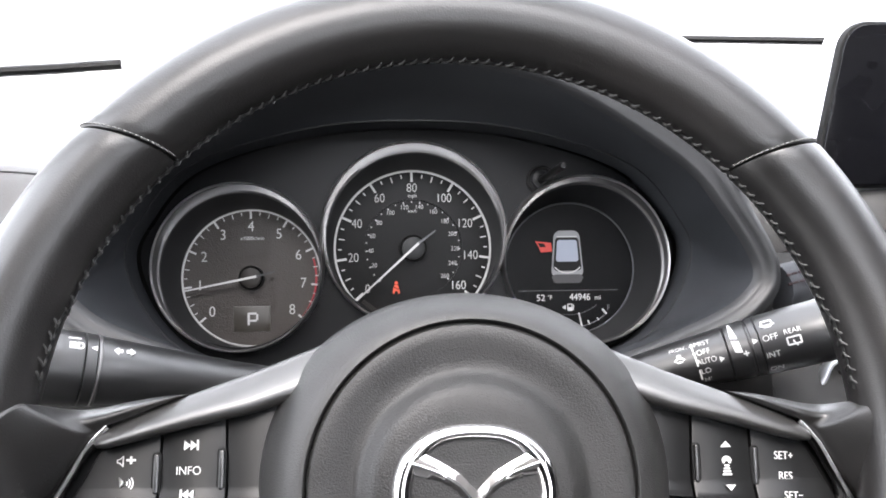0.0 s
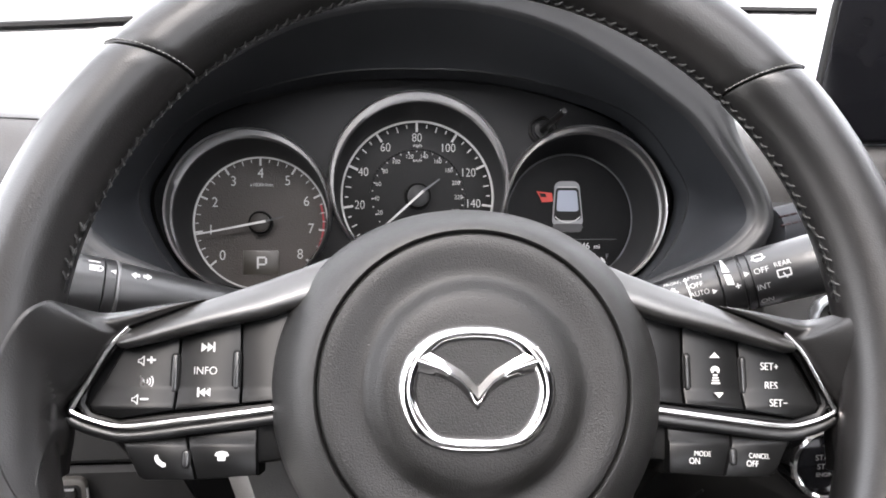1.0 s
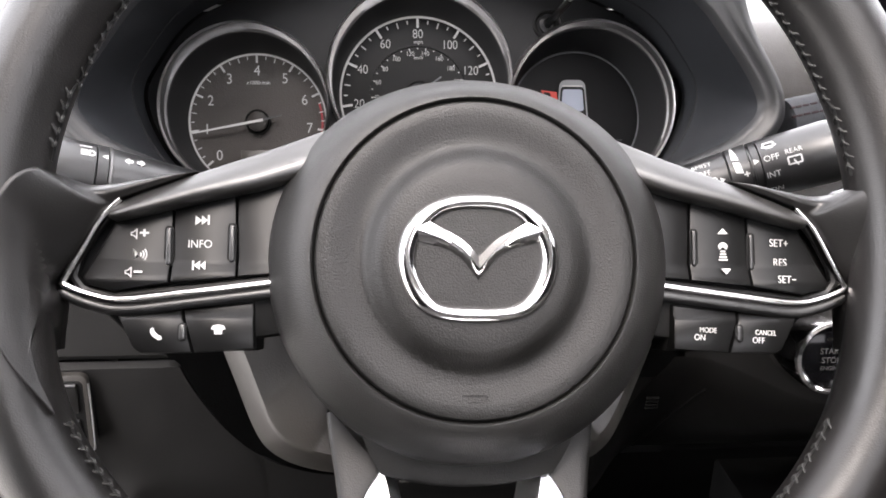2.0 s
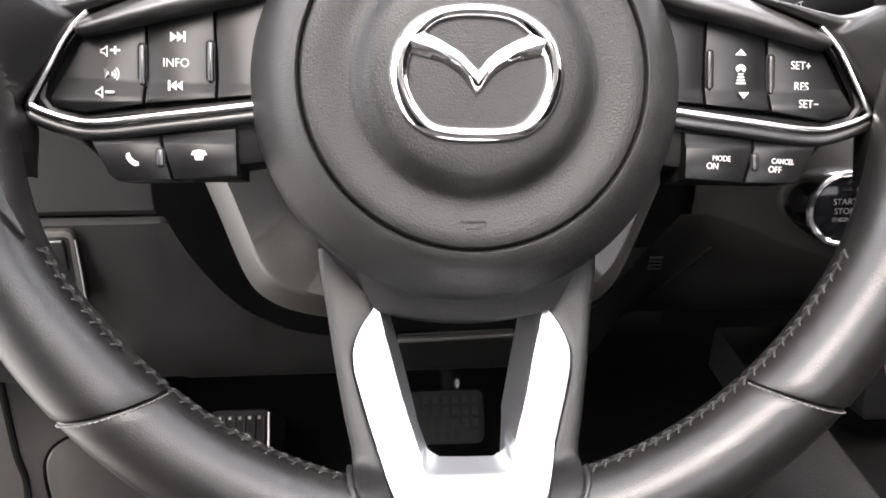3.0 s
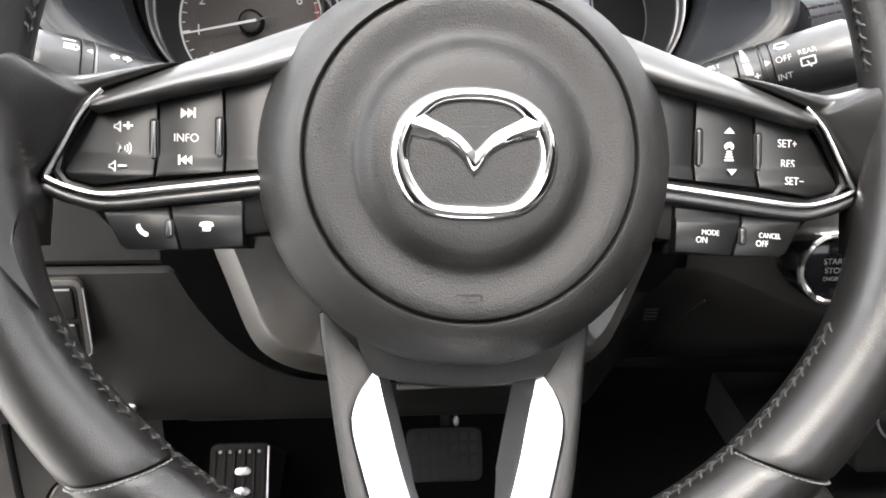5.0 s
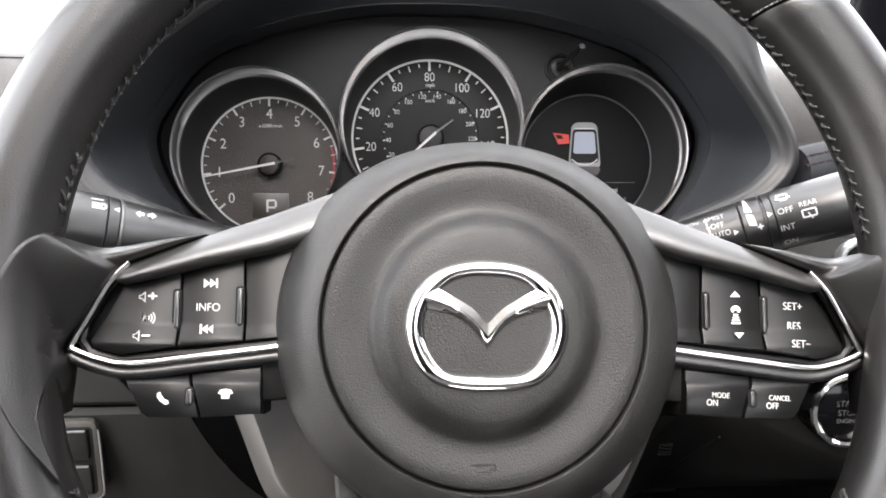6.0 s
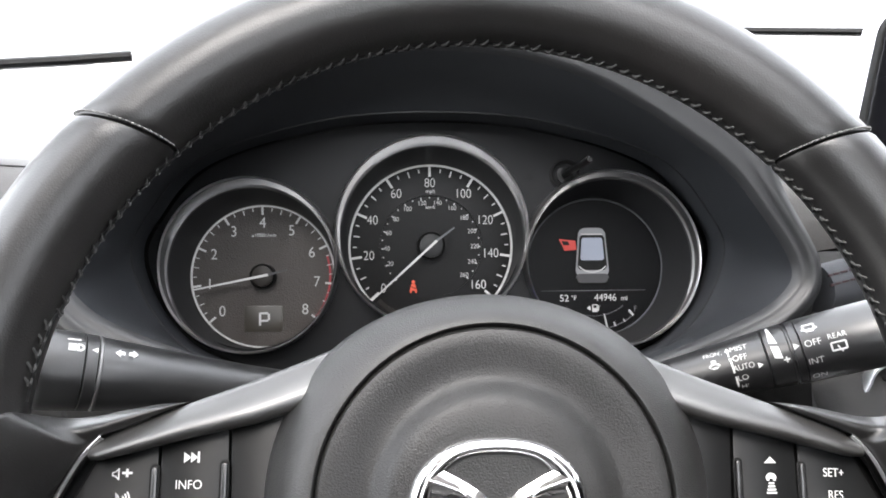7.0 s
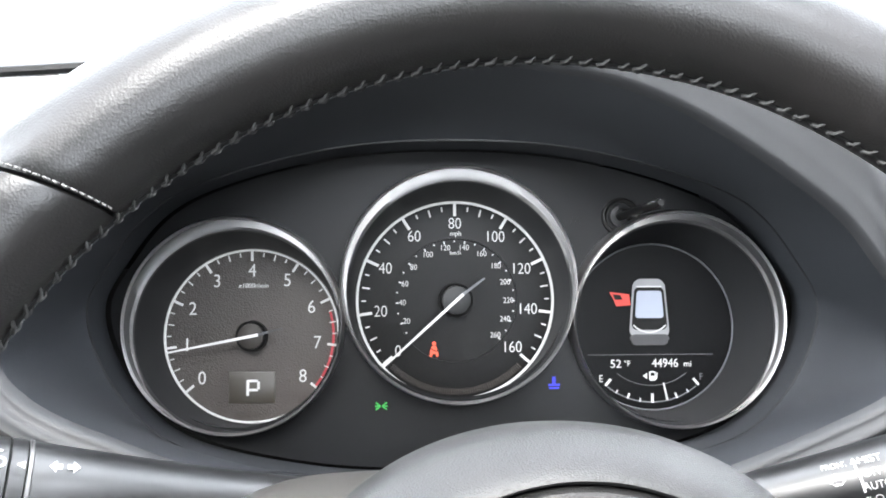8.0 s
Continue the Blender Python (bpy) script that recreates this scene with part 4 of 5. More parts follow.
    part("indicator_tab", prism(mir(rounded(-0.1072, -0.0374, 0.0022, 0.0060, 0.0010), side), -0.016, -0.0130, 0.0005), TAB, spoke)
    part("button_base", prism(mir([(-0.1296, -0.0320), (-0.1236, -0.0452), (-0.0806, -0.0444), (-0.0806, -0.0270)], side), -0.040, -0.0200, 0.002), MATT, spoke)
    if side < 0:
        left_buttons, left_low, left_spoke = buttons, lows, spoke
    else:
        right_buttons, right_low, right_spoke = buttons, lows, spoke

PZ = BUTTON_Z + 0.0003


def shapes(polys, z, parent, name="button_symbol", mat=None):
    """Printed shapes; each symbol a little smaller than its outline."""
    bm = bmesh.new()
    pts = [q for p in polys for q in p]
    cx, cy = (min(q[0] for q in pts) + max(q[0] for q in pts)) / 2, (min(q[1] for q in pts) + max(q[1] for q in pts)) / 2
    for p in polys:
        flat([(cx + (q[0] - cx) * 0.84, cy + (q[1] - cy) * 0.84) for q in p], z, 0.0004, bm)
    return part(name, bm, mat or PRINT, parent)


def rect(x, y, w, h):
    return [(x - w / 2, y - h / 2), (x + w / 2, y - h / 2), (x + w / 2, y + h / 2), (x - w / 2, y + h / 2)]


def speaker(x, y):
    return [[(x - 0.0016, y - 0.0008), (x - 0.0006, y - 0.0008), (x + 0.0010, y - 0.0022), (x + 0.0010, y - 0.0018), (x - 0.0002, y - 0.0006), (x - 0.0012, y - 0.0004)],
            [(x - 0.0016, y + 0.0008), (x - 0.0012, y - 0.0004), (x - 0.0016, y - 0.0008)], [(x - 0.0016, y + 0.0008), (x - 0.0012, y + 0.0004), (x - 0.0002, y + 0.0008), (x + 0.0010, y + 0.0020), (x + 0.0010, y + 0.0024), (x - 0.0006, y + 0.0009)],
            rect(x + 0.0010, y, 0.0004, 0.0046)]


shapes(speaker(-0.1264, -0.0006) + [rect(-0.1221, -0.0001, 0.0040, 0.0009), rect(-0.1221, 0.0008, 0.0009, 0.0014), rect(-0.1221, -0.0010, 0.0009, 0.0014)], PZ, left_buttons[0])
shapes([[(-0.1268, -0.0058), (-0.1256, -0.0070), (-0.1258, -0.0086), (-0.1244, -0.0092), (-0.1262, -0.0104), (-0.1248, -0.0078)]] +
       [arc(-0.1246, -0.0084, r, -40, 40, 6) + arc(-0.1246, -0.0084, r - 0.0005, 40, -40, 6) for r in (0.0016, 0.0028, 0.0040)], PZ, left_buttons[0])
shapes(speaker(-0.1272, -0.0152) + [rect(-0.1232, -0.0150, 0.0036, 0.0009)], PZ + 0.0028, left_buttons[0])
shapes([[(-0.1042, 0.0027), (-0.1042, 0.0069), (-0.1014, 0.0048)], [(-0.1014, 0.0028), (-0.1014, 0.0070), (-0.0988, 0.0049)], rect(-0.0984, 0.0050, 0.0008, 0.0044)], PZ, left_buttons[1])
lettering("INFO", 0.0043, -0.1018, -0.0043, PZ - 0.0002, PRINT, left_buttons[1], squeeze=0.92, bold=-0.010)
shapes([[(-0.0988, -0.0144), (-0.0988, -0.0104), (-0.1012, -0.0124)], [(-0.1012, -0.0144), (-0.1012, -0.0104), (-0.1038, -0.0124)], rect(-0.1042, -0.0124, 0.0008, 0.0042)], PZ + 0.0018, left_buttons[1])
shapes([[(-0.1192, -0.0358), (-0.1180, -0.0352), (-0.1174, -0.0368), (-0.1160, -0.0384), (-0.1144, -0.0390), (-0.1142, -0.0404), (-0.1156, -0.0408), (-0.1178, -0.0394), (-0.1192, -0.0374)]], -0.0136, left_low[0])
shapes([[(-0.0972, -0.0362), (-0.0964, -0.0346), (-0.0940, -0.0341), (-0.0916, -0.0346), (-0.0908, -0.0362), (-0.0922, -0.0364), (-0.0924, -0.0384), (-0.0956, -0.0384), (-0.0958, -0.0364)]], -0.0136, left_low[1])
shapes([[(0.0994, 0.0018), (0.1044, 0.0018), (0.1019, 0.0044)]], PZ, right_buttons[1])
shapes([[(0.0998, -0.0144 + 0.0026), (0.1044, -0.0144 + 0.0026), (0.1021, -0.0144)]], PZ + 0.0022, right_buttons[1])
shapes([arc(0.1019, -0.0030, 0.0023, 0, 180, 10), rect(0.1005, -0.0034, 0.0010, 0.0010), rect(0.1033, -0.0034, 0.0010, 0.0010)] +
       [rect(0.1019, -0.0050 - 0.0013 * k, 0.0022 + 0.0007 * k, 0.0007) for k in range(4)], PZ, right_buttons[1])
lettering("SET+", 0.0043, 0.1250, -0.0016, PZ - 0.0002, PRINT, right_buttons[0], squeeze=0.85, bold=-0.010, turn=-2)
lettering("RES", 0.0043, 0.1252, -0.0093, PZ - 0.0002, PRINT, right_buttons[0], squeeze=0.85, bold=-0.010, turn=-2)
lettering("SET−", 0.0042, 0.1262, -0.0163, PZ + 0.0034, PRINT, right_buttons[0], squeeze=0.85, bold=-0.010, turn=-2)
lettering("MODE", 0.0029, 0.0946, -0.0362, -0.0138, PRINT, right_low[1], squeeze=0.85, turn=-3, bold=-0.006)
lettering("ON", 0.0034, 0.0912, -0.0390, -0.0138, PRINT, right_low[1], squeeze=0.85, turn=-3, bold=-0.006)
lettering("CANCEL", 0.0028, 0.1180, -0.0372, -0.0138, PRINT, right_low[0], squeeze=0.8, turn=-3, bold=-0.006)
lettering("OFF", 0.0034, 0.1150, -0.0402, -0.0138, PRINT, right_low[0], squeeze=0.85, turn=-3, bold=-0.006)

# lower forked spoke with a silver insert
def fork_z(x, y):
    """The fork's front slopes up from the hub and then rolls over the rim."""
    base = -0.0385 + 0.0075 * (-0.070 - y) / 0.023 if y > -0.093 else -0.0310 + 0.43 * (-0.093 - y)
    c = (math.hypot(x + 0.0018, y) - RIM_R) / (RR + 0.0011)
    over = RIM_Z + (RZ + 0.0011) * math.sqrt(max(0, 1 - c * c)) if abs(c) < 1 else RIM_Z - (abs(c) - 1) * 0.10
    k = 0.0045
    return k * math.log(math.exp(base / k) + math.exp(over / k)) if max(abs(base), abs(over)) < 0.2 else base


BEZEL = [(0.0550, -0.0700), (0.0538, -0.0800), (0.0512, -0.0930), (0.0480, -0.1110), (0.0441, -0.1300), (0.0414, -0.1407), (0.0402, -0.1480), (0.0362, -0.1555), (0.0301, -0.1645), (0.0222, -0.1685), (0, -0.1705)]
HOLE = [(0.0290, -0.0700), (0.0266, -0.0978), (0.0215, -0.1163), (0.0168, -0.1347), (0.0136, -0.1434), (0.0097, -0.1462), (0, -0.1464)]


def resample(pts, n):
    pts = [Vector(p) for p in pts]
    d = [0.0]
    for a, b in zip(pts, pts[1:]):
        d.append(d[-1] + (b - a).length)
    out, k = [], 0
    for i in range(n):
        s = d[-1] * i / (n - 1)
        while k < len(d) - 2 and d[k + 1] < s:
            k += 1
        out.append(tuple(pts[k].lerp(pts[k + 1], (s - d[k]) / max(1e-9, d[k + 1] - d[k]))))
    return out


INSERT = [(0.0325, -0.0912), (0.0382, -0.0990), (0.0412, -0.1069), (0.0411, -0.1128), (0.0398, -0.1187), (0.0345, -0.1352), (0.0298, -0.1473), (0.0256, -0.1547), (0.0204, -0.1591), (0.0130, -0.1600), (0, -0.1601)]
RIDGE = [(0.0315, -0.0920), (0.0271, -0.1080), (0.0231, -0.1228), (0.0189, -0.1355), (0.0150, -0.1458), (0.0116, -0.1472), (0, -0.1474)]


def both(pts):
    return pts + [(-x, y) for x, y in pts[-2::-1]]


N = 241
b_out, b_in = resample(curve(both(BEZEL), 4), N), resample(curve(both(INSERT), 6), N)


def offset_line(pts, d):
    """Shift an open line sideways, to the inside of the fork for d above 0."""
    out = []
    for i, p in enumerate(pts):
        a, b = Vector(pts[max(0, i - 1)][:2]), Vector(pts[min(len(pts) - 1, i + 1)][:2])
        t = (b - a).normalized()
        out.append((p[0] + t.y * d, p[1] - t.x * d))
    return out


rows = []
for push, drop in ((0.0, -0.020), (0.0, -0.0040), (0.0003, -0.0018), (0.0010, -0.0006), (0.0022, 0.0)):
    rows.append([(x, y, fork_z(x, y) + drop) for x, y in offset_line(b_out, push)])
for u in (0.35, 0.55, 0.75, 0.9):
    rows.append([(x, y, fork_z(x, y) + 0.0002) for x, y in [tuple(Vector(a).lerp(Vector(b), u)) for a, b in zip(offset_line(b_out, 0.0022), b_in)]])
rows.append([(x, y, fork_z(x, y) - 0.0002) for x, y in b_in])
rows.append([(x, y, fork_z(x, y) - 0.0060) for x, y in b_in])
lower_spoke = part("lower_spoke", loft(rows, False), BEZEL_BLACK, wheel, "forked black lower spoke")


def insert_z(x, y):
    """The silver insert runs straight up onto the rim at its foot."""
    r = math.hypot(x + 0.0018, y)
    ramp = -0.0084 + 0.0217 * (r - 0.1455) / 0.0150
    return max(fork_z(x, y) if y > -0.140 else -0.0310 + 0.43 * (-0.093 - y), ramp)


i_out, i_mid = resample(curve(both(INSERT), 6), N), resample(curve(both(RIDGE), 6), N)
i_in = resample(both([(0.0275, -0.0905)] + HOLE[1:4] + [(0.0140, -0.1412), (0.0097, -0.1436), (0, -0.1439)]), N)
i_out2 = [tuple(Vector(a).lerp(Vector(b), 0.05)) for a, b in zip(i_out, i_mid)]
rows = [[(x, y, insert_z(x, y) - 0.0030) for x, y in i_out2], [(x, y, insert_z(x, y) + 0.0002) for x, y in i_out2]]
for u in (0.1, 0.2, 0.3, 0.4, 0.5, 0.6, 0.7, 0.8, 0.9, 0.96):
    rows.append([(x, y, insert_z(x, y) + 0.0004 + 0.0010 * u) for x, y in [tuple(Vector(a).lerp(Vector(b), u)) for a, b in zip(i_out, i_mid)]])
rows.append([(x, y, insert_z(x, y) + 0.0010) for x, y in i_mid])
foot = [min(1, max(0, (-0.1330 - y) / 0.0080)) for x, y in i_in]
ridge_z = [insert_z(x, y) + 0.0010 for x, y in i_mid]
wall_z = [(1 - f) * (insert_z(x, y) - 0.0170) + f * (z - 0.0060) for (x, y), f, z in zip(i_in, foot, ridge_z)]
rows.append([(x, y, z) for (x, y), z in zip(i_in, wall_z)])
rows.append([(x, y - 0.0070 * f, z - 0.0110) for (x, y), f, z in zip(i_in, foot, wall_z)])
part("silver_insert", loft(rows, False), SATIN, lower_spoke, "bright satin silver insert")
# flange of the hub above the fork
rows = []
for u in [k / 10 for k in range(11)]:
    row = []
    for i in range(25):
        w = -1 + i / 12
        x = HX + w * (0.0318 + 0.0100 * (1 - u))
        low = -0.0955 - 0.0045 * (1 - w * w)
        y0 = HY - math.sqrt(0.0770 ** 2 - (x - HX) ** 2)
        row.append((x, y0 + (low - y0) * u, -0.0205 - 0.0085 * u + 0.0016 * math.sin(math.pi * u) - 0.016 * max(0, u - 0.85) / 0.15))
    rows.append(row)
part("hub_flange", loft(rows, False), SHELL, wheel, "grained chin of the hub above the fork", 60)
# raised leather edge where the fork lies on the rim
welt = [p for p in offset_line(b_out, -0.0010) if p[1] < -0.1450]
part("leather_edge", tube([(x, y, fork_z(x, y) - 0.0024) for x, y in welt], 0.0011, 0.0012, 8), LEATHER, wheel, "raised leather edge round the spoke")

# ---- column stalks: x along the stalk, z towards the driver ----
def stalk_frame(base, tip, flip):
    u = (Vector(tip) - Vector(base)).normalized()
    if flip:
        u = -u
    z = Vector((0, -0.85, 0.53))
    z = (z - u * z.dot(u)).normalized()
    y = z.cross(u)
    m = Matrix((u, y, z)).transposed().to_4x4()
    m.translation = Vector(base)
    return m


RB, RT = Vector((0.050, 0.1460, 0.8995)), Vector((0.1925, 0.1105, 0.9530))
right_stalk = thing("wiper_stalk", stalk_frame(RB, RT, False), "black wiper stalk with white markings on the steering column", "stalk")
L = (RT - RB).length
part("arm", turned([(0.0080, 0.0085), (0.0480, 0.0100), (0.0760, 0.0118), (0.0980, 0.0134), (0.1104, 0.0143), (0.1110, 0.0137)]), STALK, right_stalk)
part("thumb_ring", turned([(0.1110, 0.0138), (0.1115, 0.0145), (0.1214, 0.0150), (0.1219, 0.0144)]), STALK, right_stalk)
part("collar", turned([(0.1219, 0.0140), (0.1229, 0.0140), (0.1231, 0.0150), (0.1264, 0.0152), (0.1268, 0.0147)]), STALK, right_stalk)
knob = part("knob", turned([(0.1268, 0.0146), (0.1272, 0.0153), (0.1600, 0.0162), (0.1630, 0.0161), (0.1662, 0.0147), (0.1668, 0.0120)]), STALK, right_stalk)
lettering("FRONT", 0.0030, 0.0875, 0.0076, 0.0002, PRINT, right_stalk, wrap=0.0127, bold=-0.008, squeeze=1.0)
lettering("MIST", 0.0040, 0.0996, 0.0078, 0.0002, PRINT, right_stalk, wrap=0.0139, bold=-0.010)
lettering("OFF", 0.0040, 0.0990, 0.0028, 0.0002, PRINT, right_stalk, wrap=0.0139, bold=-0.010)
lettering("AUTO", 0.0040, 0.0996, -0.0019, 0.0002, PRINT, right_stalk, wrap=0.0139, bold=-0.010, squeeze=0.9)
lettering("LO", 0.0040, 0.0979, -0.0070, 0.0002, PRINT, right_stalk, wrap=0.0134, bold=-0.010)
lettering("HI", 0.0040, 0.0979, -0.0122, 0.0002, PRINT, right_stalk, wrap=0.0134, bold=-0.010)
lettering("REAR", 0.0036, 0.1428, 0.0022, 0.0002, PRINT, knob, wrap=0.0160, bold=-0.010)
lettering("OFF", 0.0044, 0.1320, 0.0014, 0.0002, PRINT, knob, wrap=0.0156, bold=-0.010)
lettering("INT", 0.0044, 0.1312, -0.0072, 0.0002, PRINT, knob, wrap=0.0156, bold=-0.010)
lettering("ON", 0.0044, 0.1315, -0.0160, 0.0002, PRINT, knob, wrap=0.0156, bold=-0.010)


def wrapped(polys, r, parent, mat=None, name="stalk_symbol"):
    """Printed shapes laid round a stalk of radius r."""
    bm = bmesh.new()
    for p in polys:
        flat(p, 0.0002, 0.0005, bm)
    for k in range(-12, 13):
        bmesh.ops.bisect_plane(bm, geom=bm.verts[:] + bm.edges[:] + bm.faces[:], plane_co=(0, k * 0.0013 + 0.0002, 0), plane_no=(0, 1, 0))
    for v in bm.verts:
        u, w, h = v.co
        v.co = (u, (r + h) * math.sin(w / r), (r + h) * math.cos(w / r))
    return part(name, bm, mat or PRINT, parent)


def outline_box(x, y, w, h, t):
    return [rect(x - w / 2, y, t, h), rect(x + w / 2, y, t, h), rect(x, y - h / 2, w, t), rect(x, y + h / 2, w, t)]


wrapped([[(0.1144, 0.0172), (0.1134, 0.0060), (0.1169, 0.0050), (0.1150, 0.0168)], [(0.1136, 0.0046), (0.1170, 0.0036), (0.1176, -0.0024), (0.1140, -0.0014)]], 0.0147, right_stalk)
wrapped([rect(0.1190, -0.0032, 0.0028, 0.0007), rect(0.1190, -0.0032, 0.0007, 0.0028)], 0.0149, right_stalk)
wrapped([[(0.1234, 0.0002), (0.1234, 0.0032), (0.1260, 0.0016)]], 0.0151, right_stalk)
wrapped([[(0.1060, -0.0042), (0.1060, -0.0014), (0.1084, -0.0028)]], 0.0141, right_stalk)
wrapped([[(0.0931, 0.0072), (0.0943, 0.0094), (0.0955, 0.0072)], rect(0.0943, 0.0058, 0.0007, 0.0026), rect(0.0945, 0.0030, 0.0012, 0.0012), rect(0.0947, -0.0008, 0.0008, 0.0058), rect(0.0949, -0.0086, 0.0008, 0.0060)], 0.0132, right_stalk)
# wiper sweep signs: a fan with drops, a screen with a blade
wrapped([arc(0.0868, -0.0004, 0.0034, 35, 145, 8) + arc(0.0868, -0.0004, 0.0028, 145, 35, 8), arc(0.0868, -0.0004, 0.0014, 35, 145, 6) + arc(0.0868, -0.0004, 0.0008, 145, 35, 6),
         [(0.0846, 0.0012), (0.0841, 0.0016), (0.0858, 0.0002), (0.0861, 0.0006)], [(0.0890, 0.0012), (0.0895, 0.0016), (0.0878, 0.0002), (0.0875, 0.0006)], rect(0.0860, 0.0038, 0.0005, 0.0012), rect(0.0868, 0.0041, 0.0005, 0.0012), rect(0.0876, 0.0038, 0.0005, 0.0012)], 0.0126, right_stalk)
wrapped(outline_box(0.1424, -0.0026, 0.0064, 0.0036, 0.0007) + [[(0.1416, -0.0026), (0.1432, -0.0058), (0.1437, -0.0054), (0.1421, -0.0022)]], 0.0161, knob)
wrapped(outline_box(0.1325, 0.0096, 0.0050, 0.0030, 0.0007) + [rect(0.1325, 0.0074, 0.0036, 0.0008), rect(0.1294, 0.0086, 0.0010, 0.0008), rect(0.1356, 0.0086, 0.0010, 0.0008)], 0.0156, knob)

LB, LT = Vector((-0.060, 0.1610, 0.9047)), Vector((-0.1950, 0.1106, 0.9448))
left_stalk = thing("light_stalk", stalk_frame(LB, LT, True), "black headlight and indicator stalk on the steering column", "stalk")
part("arm", turned([(0.0, 0.0085), (-0.050, 0.0110), (-0.090, 0.0142), (-0.1178, 0.0168), (-0.1188, 0.0166)]), STALK, left_stalk)
part("bright_collar", turned([(-0.1186, 0.0169), (-0.1189, 0.0174), (-0.1200, 0.0174), (-0.1204, 0.0168)]), RINGS, left_stalk, "thin grey metal line round the stalk")
part("collar", turned([(-0.1204, 0.0167), (-0.1208, 0.0173), (-0.1256, 0.0176), (-0.1262, 0.0168)]), STALK, left_stalk)
knob = part("knob", turned([(-0.1262, 0.0168), (-0.1266, 0.0177), (-0.142, 0.0183), (-0.1465, 0.0176), (-0.1495, 0.0150)]), STALK, left_stalk)
wrapped([[(-0.1136, 0.0086), (-0.1114, 0.0108), (-0.1114, 0.0095), (-0.1096, 0.0095), (-0.1096, 0.0077), (-0.1114, 0.0077), (-0.1114, 0.0064)],
         [(-0.1038, 0.0086), (-0.1060, 0.0108), (-0.1060, 0.0095), (-0.1078, 0.0095), (-0.1078, 0.0077), (-0.1060, 0.0077), (-0.1060, 0.0064)]], 0.0163, left_stalk)
wrapped([[(-0.1212, 0.0098), (-0.1212, 0.0072), (-0.1238, 0.0085)]], 0.0175, left_stalk)
wrapped([arc(-0.1290, 0.0092, 0.0020, -90, 90, 8) + arc(-0.1290, 0.0092, 0.0013, 90, -90, 8)] + [rect(-0.1296, 0.0092, 0.0007, 0.0040)] + [rect(-0.1320, 0.0077 + 0.0010 * k, 0.0034, 0.0005) for k in range(4)] + [rect(-0.1314, 0.0138, 0.0056, 0.0008)], 0.0179, knob)

# column shroud below the wheel
column = thing("steering_column", WHEEL, "grey plastic steering column shroud behind the wheel", "column")
half = [(0, -0.1035), (0.045, -0.1035), (0.064, -0.1015), (0.0745, -0.0955), (0.0820, -0.0850), (0.0930, -0.0610), (0.1030, -0.0360), (0.108, -0.010), (0.098, 0.020), (0.075, 0.036), (0, 0.040)]
sect = curve(half + [(-x - 0.011 * smooth(0.055, 0.085, x), y - 0.003 * smooth(-0.05, -0.09, y)) for x, y in half[-2:0:-1]], 5, True)
rings = []
for z, k in ((-0.0600, 0.70), (-0.0605, 0.855), (-0.0625, 0.875), (-0.0800, 0.945), (-0.0830, 0.955), (-0.110, 0.975), (-0.150, 1.0), (-0.165, 0.99), (-0.172, 0.96), (-0.20, 0.80)):
    rings.append([(x * k, y * k, z) for x, y in sect])
part("shroud", loft(rings, True, True, True), SHROUD, column, "grey plastic column cover")
part("shaft", lathe([(0.030, -0.075), (0.030, -0.020)], 32, HX, HY, cap0=True, cap1=True), MATT, column)

# ---- dash front: panels between cluster and footwell ----
lip_low = [CLUSTER @ Vector(p) for p in wide if p[1] < -0.022]
lip_low.sort(key=lambda p: p.x)


def lip_at(x):
    for a, b in zip(lip_low, lip_low[1:]):
        if a.x <= x <= b.x:
            return a.lerp(b, (x - a.x) / max(1e-6, b.x - a.x))
    return None


def cut_z(x):
    """The cut-out for the column dips in the middle."""
    return 0.722 + 0.105 * (abs(x) / 0.160) ** 4.5


def bulge(x, z):
    """The panel right of the column swells towards the driver round the start button."""
    return 0.062 * smooth(0.165, 0.225, x) * smooth(0.915, 0.870, z) * smooth(0.690, 0.800, z)


rows_mid, rows_knee = [], []
for i in range(325):
    x = -0.43 + 1.08 * i / 324
    e = lip_at(x)
    top = (e.y + 0.004, e.z - 0.001) if e else (0.235, 0.960)
    side = [top, (0.5 * top[0] + 0.085, 0.5 * top[1] + 0.455), (0.170, 0.890), (0.1665, 0.850), (0.1655, 0.818), (0.1700, 0.8135)]
    if x > 0:
        side[-1] = (0.1660, 0.8085)
    side = [(y - bulge(x, z), z) for y, z in side]
    rows_mid.append([(x, y, min(z, top[1])) for y, z in side])
    lo = [(0.1700, 0.8120), (0.1660, 0.8090), (0.1680, 0.780), (0.1740, 0.740), (0.1820, 0.702), (0.1860, 0.687), (0.1960, 0.6805), (0.30, 0.69)]
    if x > 0:
        lo[:2] = [(0.1660, 0.8085), (0.1660, 0.8040)]
    if abs(x) < 0.160:
        c = cut_z(x)
        lo = [(y, c) if z > c else (y, z) for y, z in lo]
        lo = [(max(y, 0.1665 + 0.09 * max(0, 0.80 - z) ** 1.0), z) for y, z in lo]
        lo[-2:] = [(0.1900, 0.6825), (0.1930, 0.6805)]
    lean = 0.55 * smooth(0.10, 0.165, x)
    rows_knee.append([(x, y - bulge(x, z) + lean * max(0, 0.806 - z), z) for y, z in lo])
left_mid = [r for r in rows_mid if r[0][0] < -0.157]
right_mid = [r for r in rows_mid if r[0][0] > 0.157]
part("mid_panel", loft(left_mid, False), LOWER, dash, "dark grey plastic panel above the knee panel")
part("mid_panel", loft(right_mid, False), LOWER, dash, "dark grey plastic panel above the knee panel")
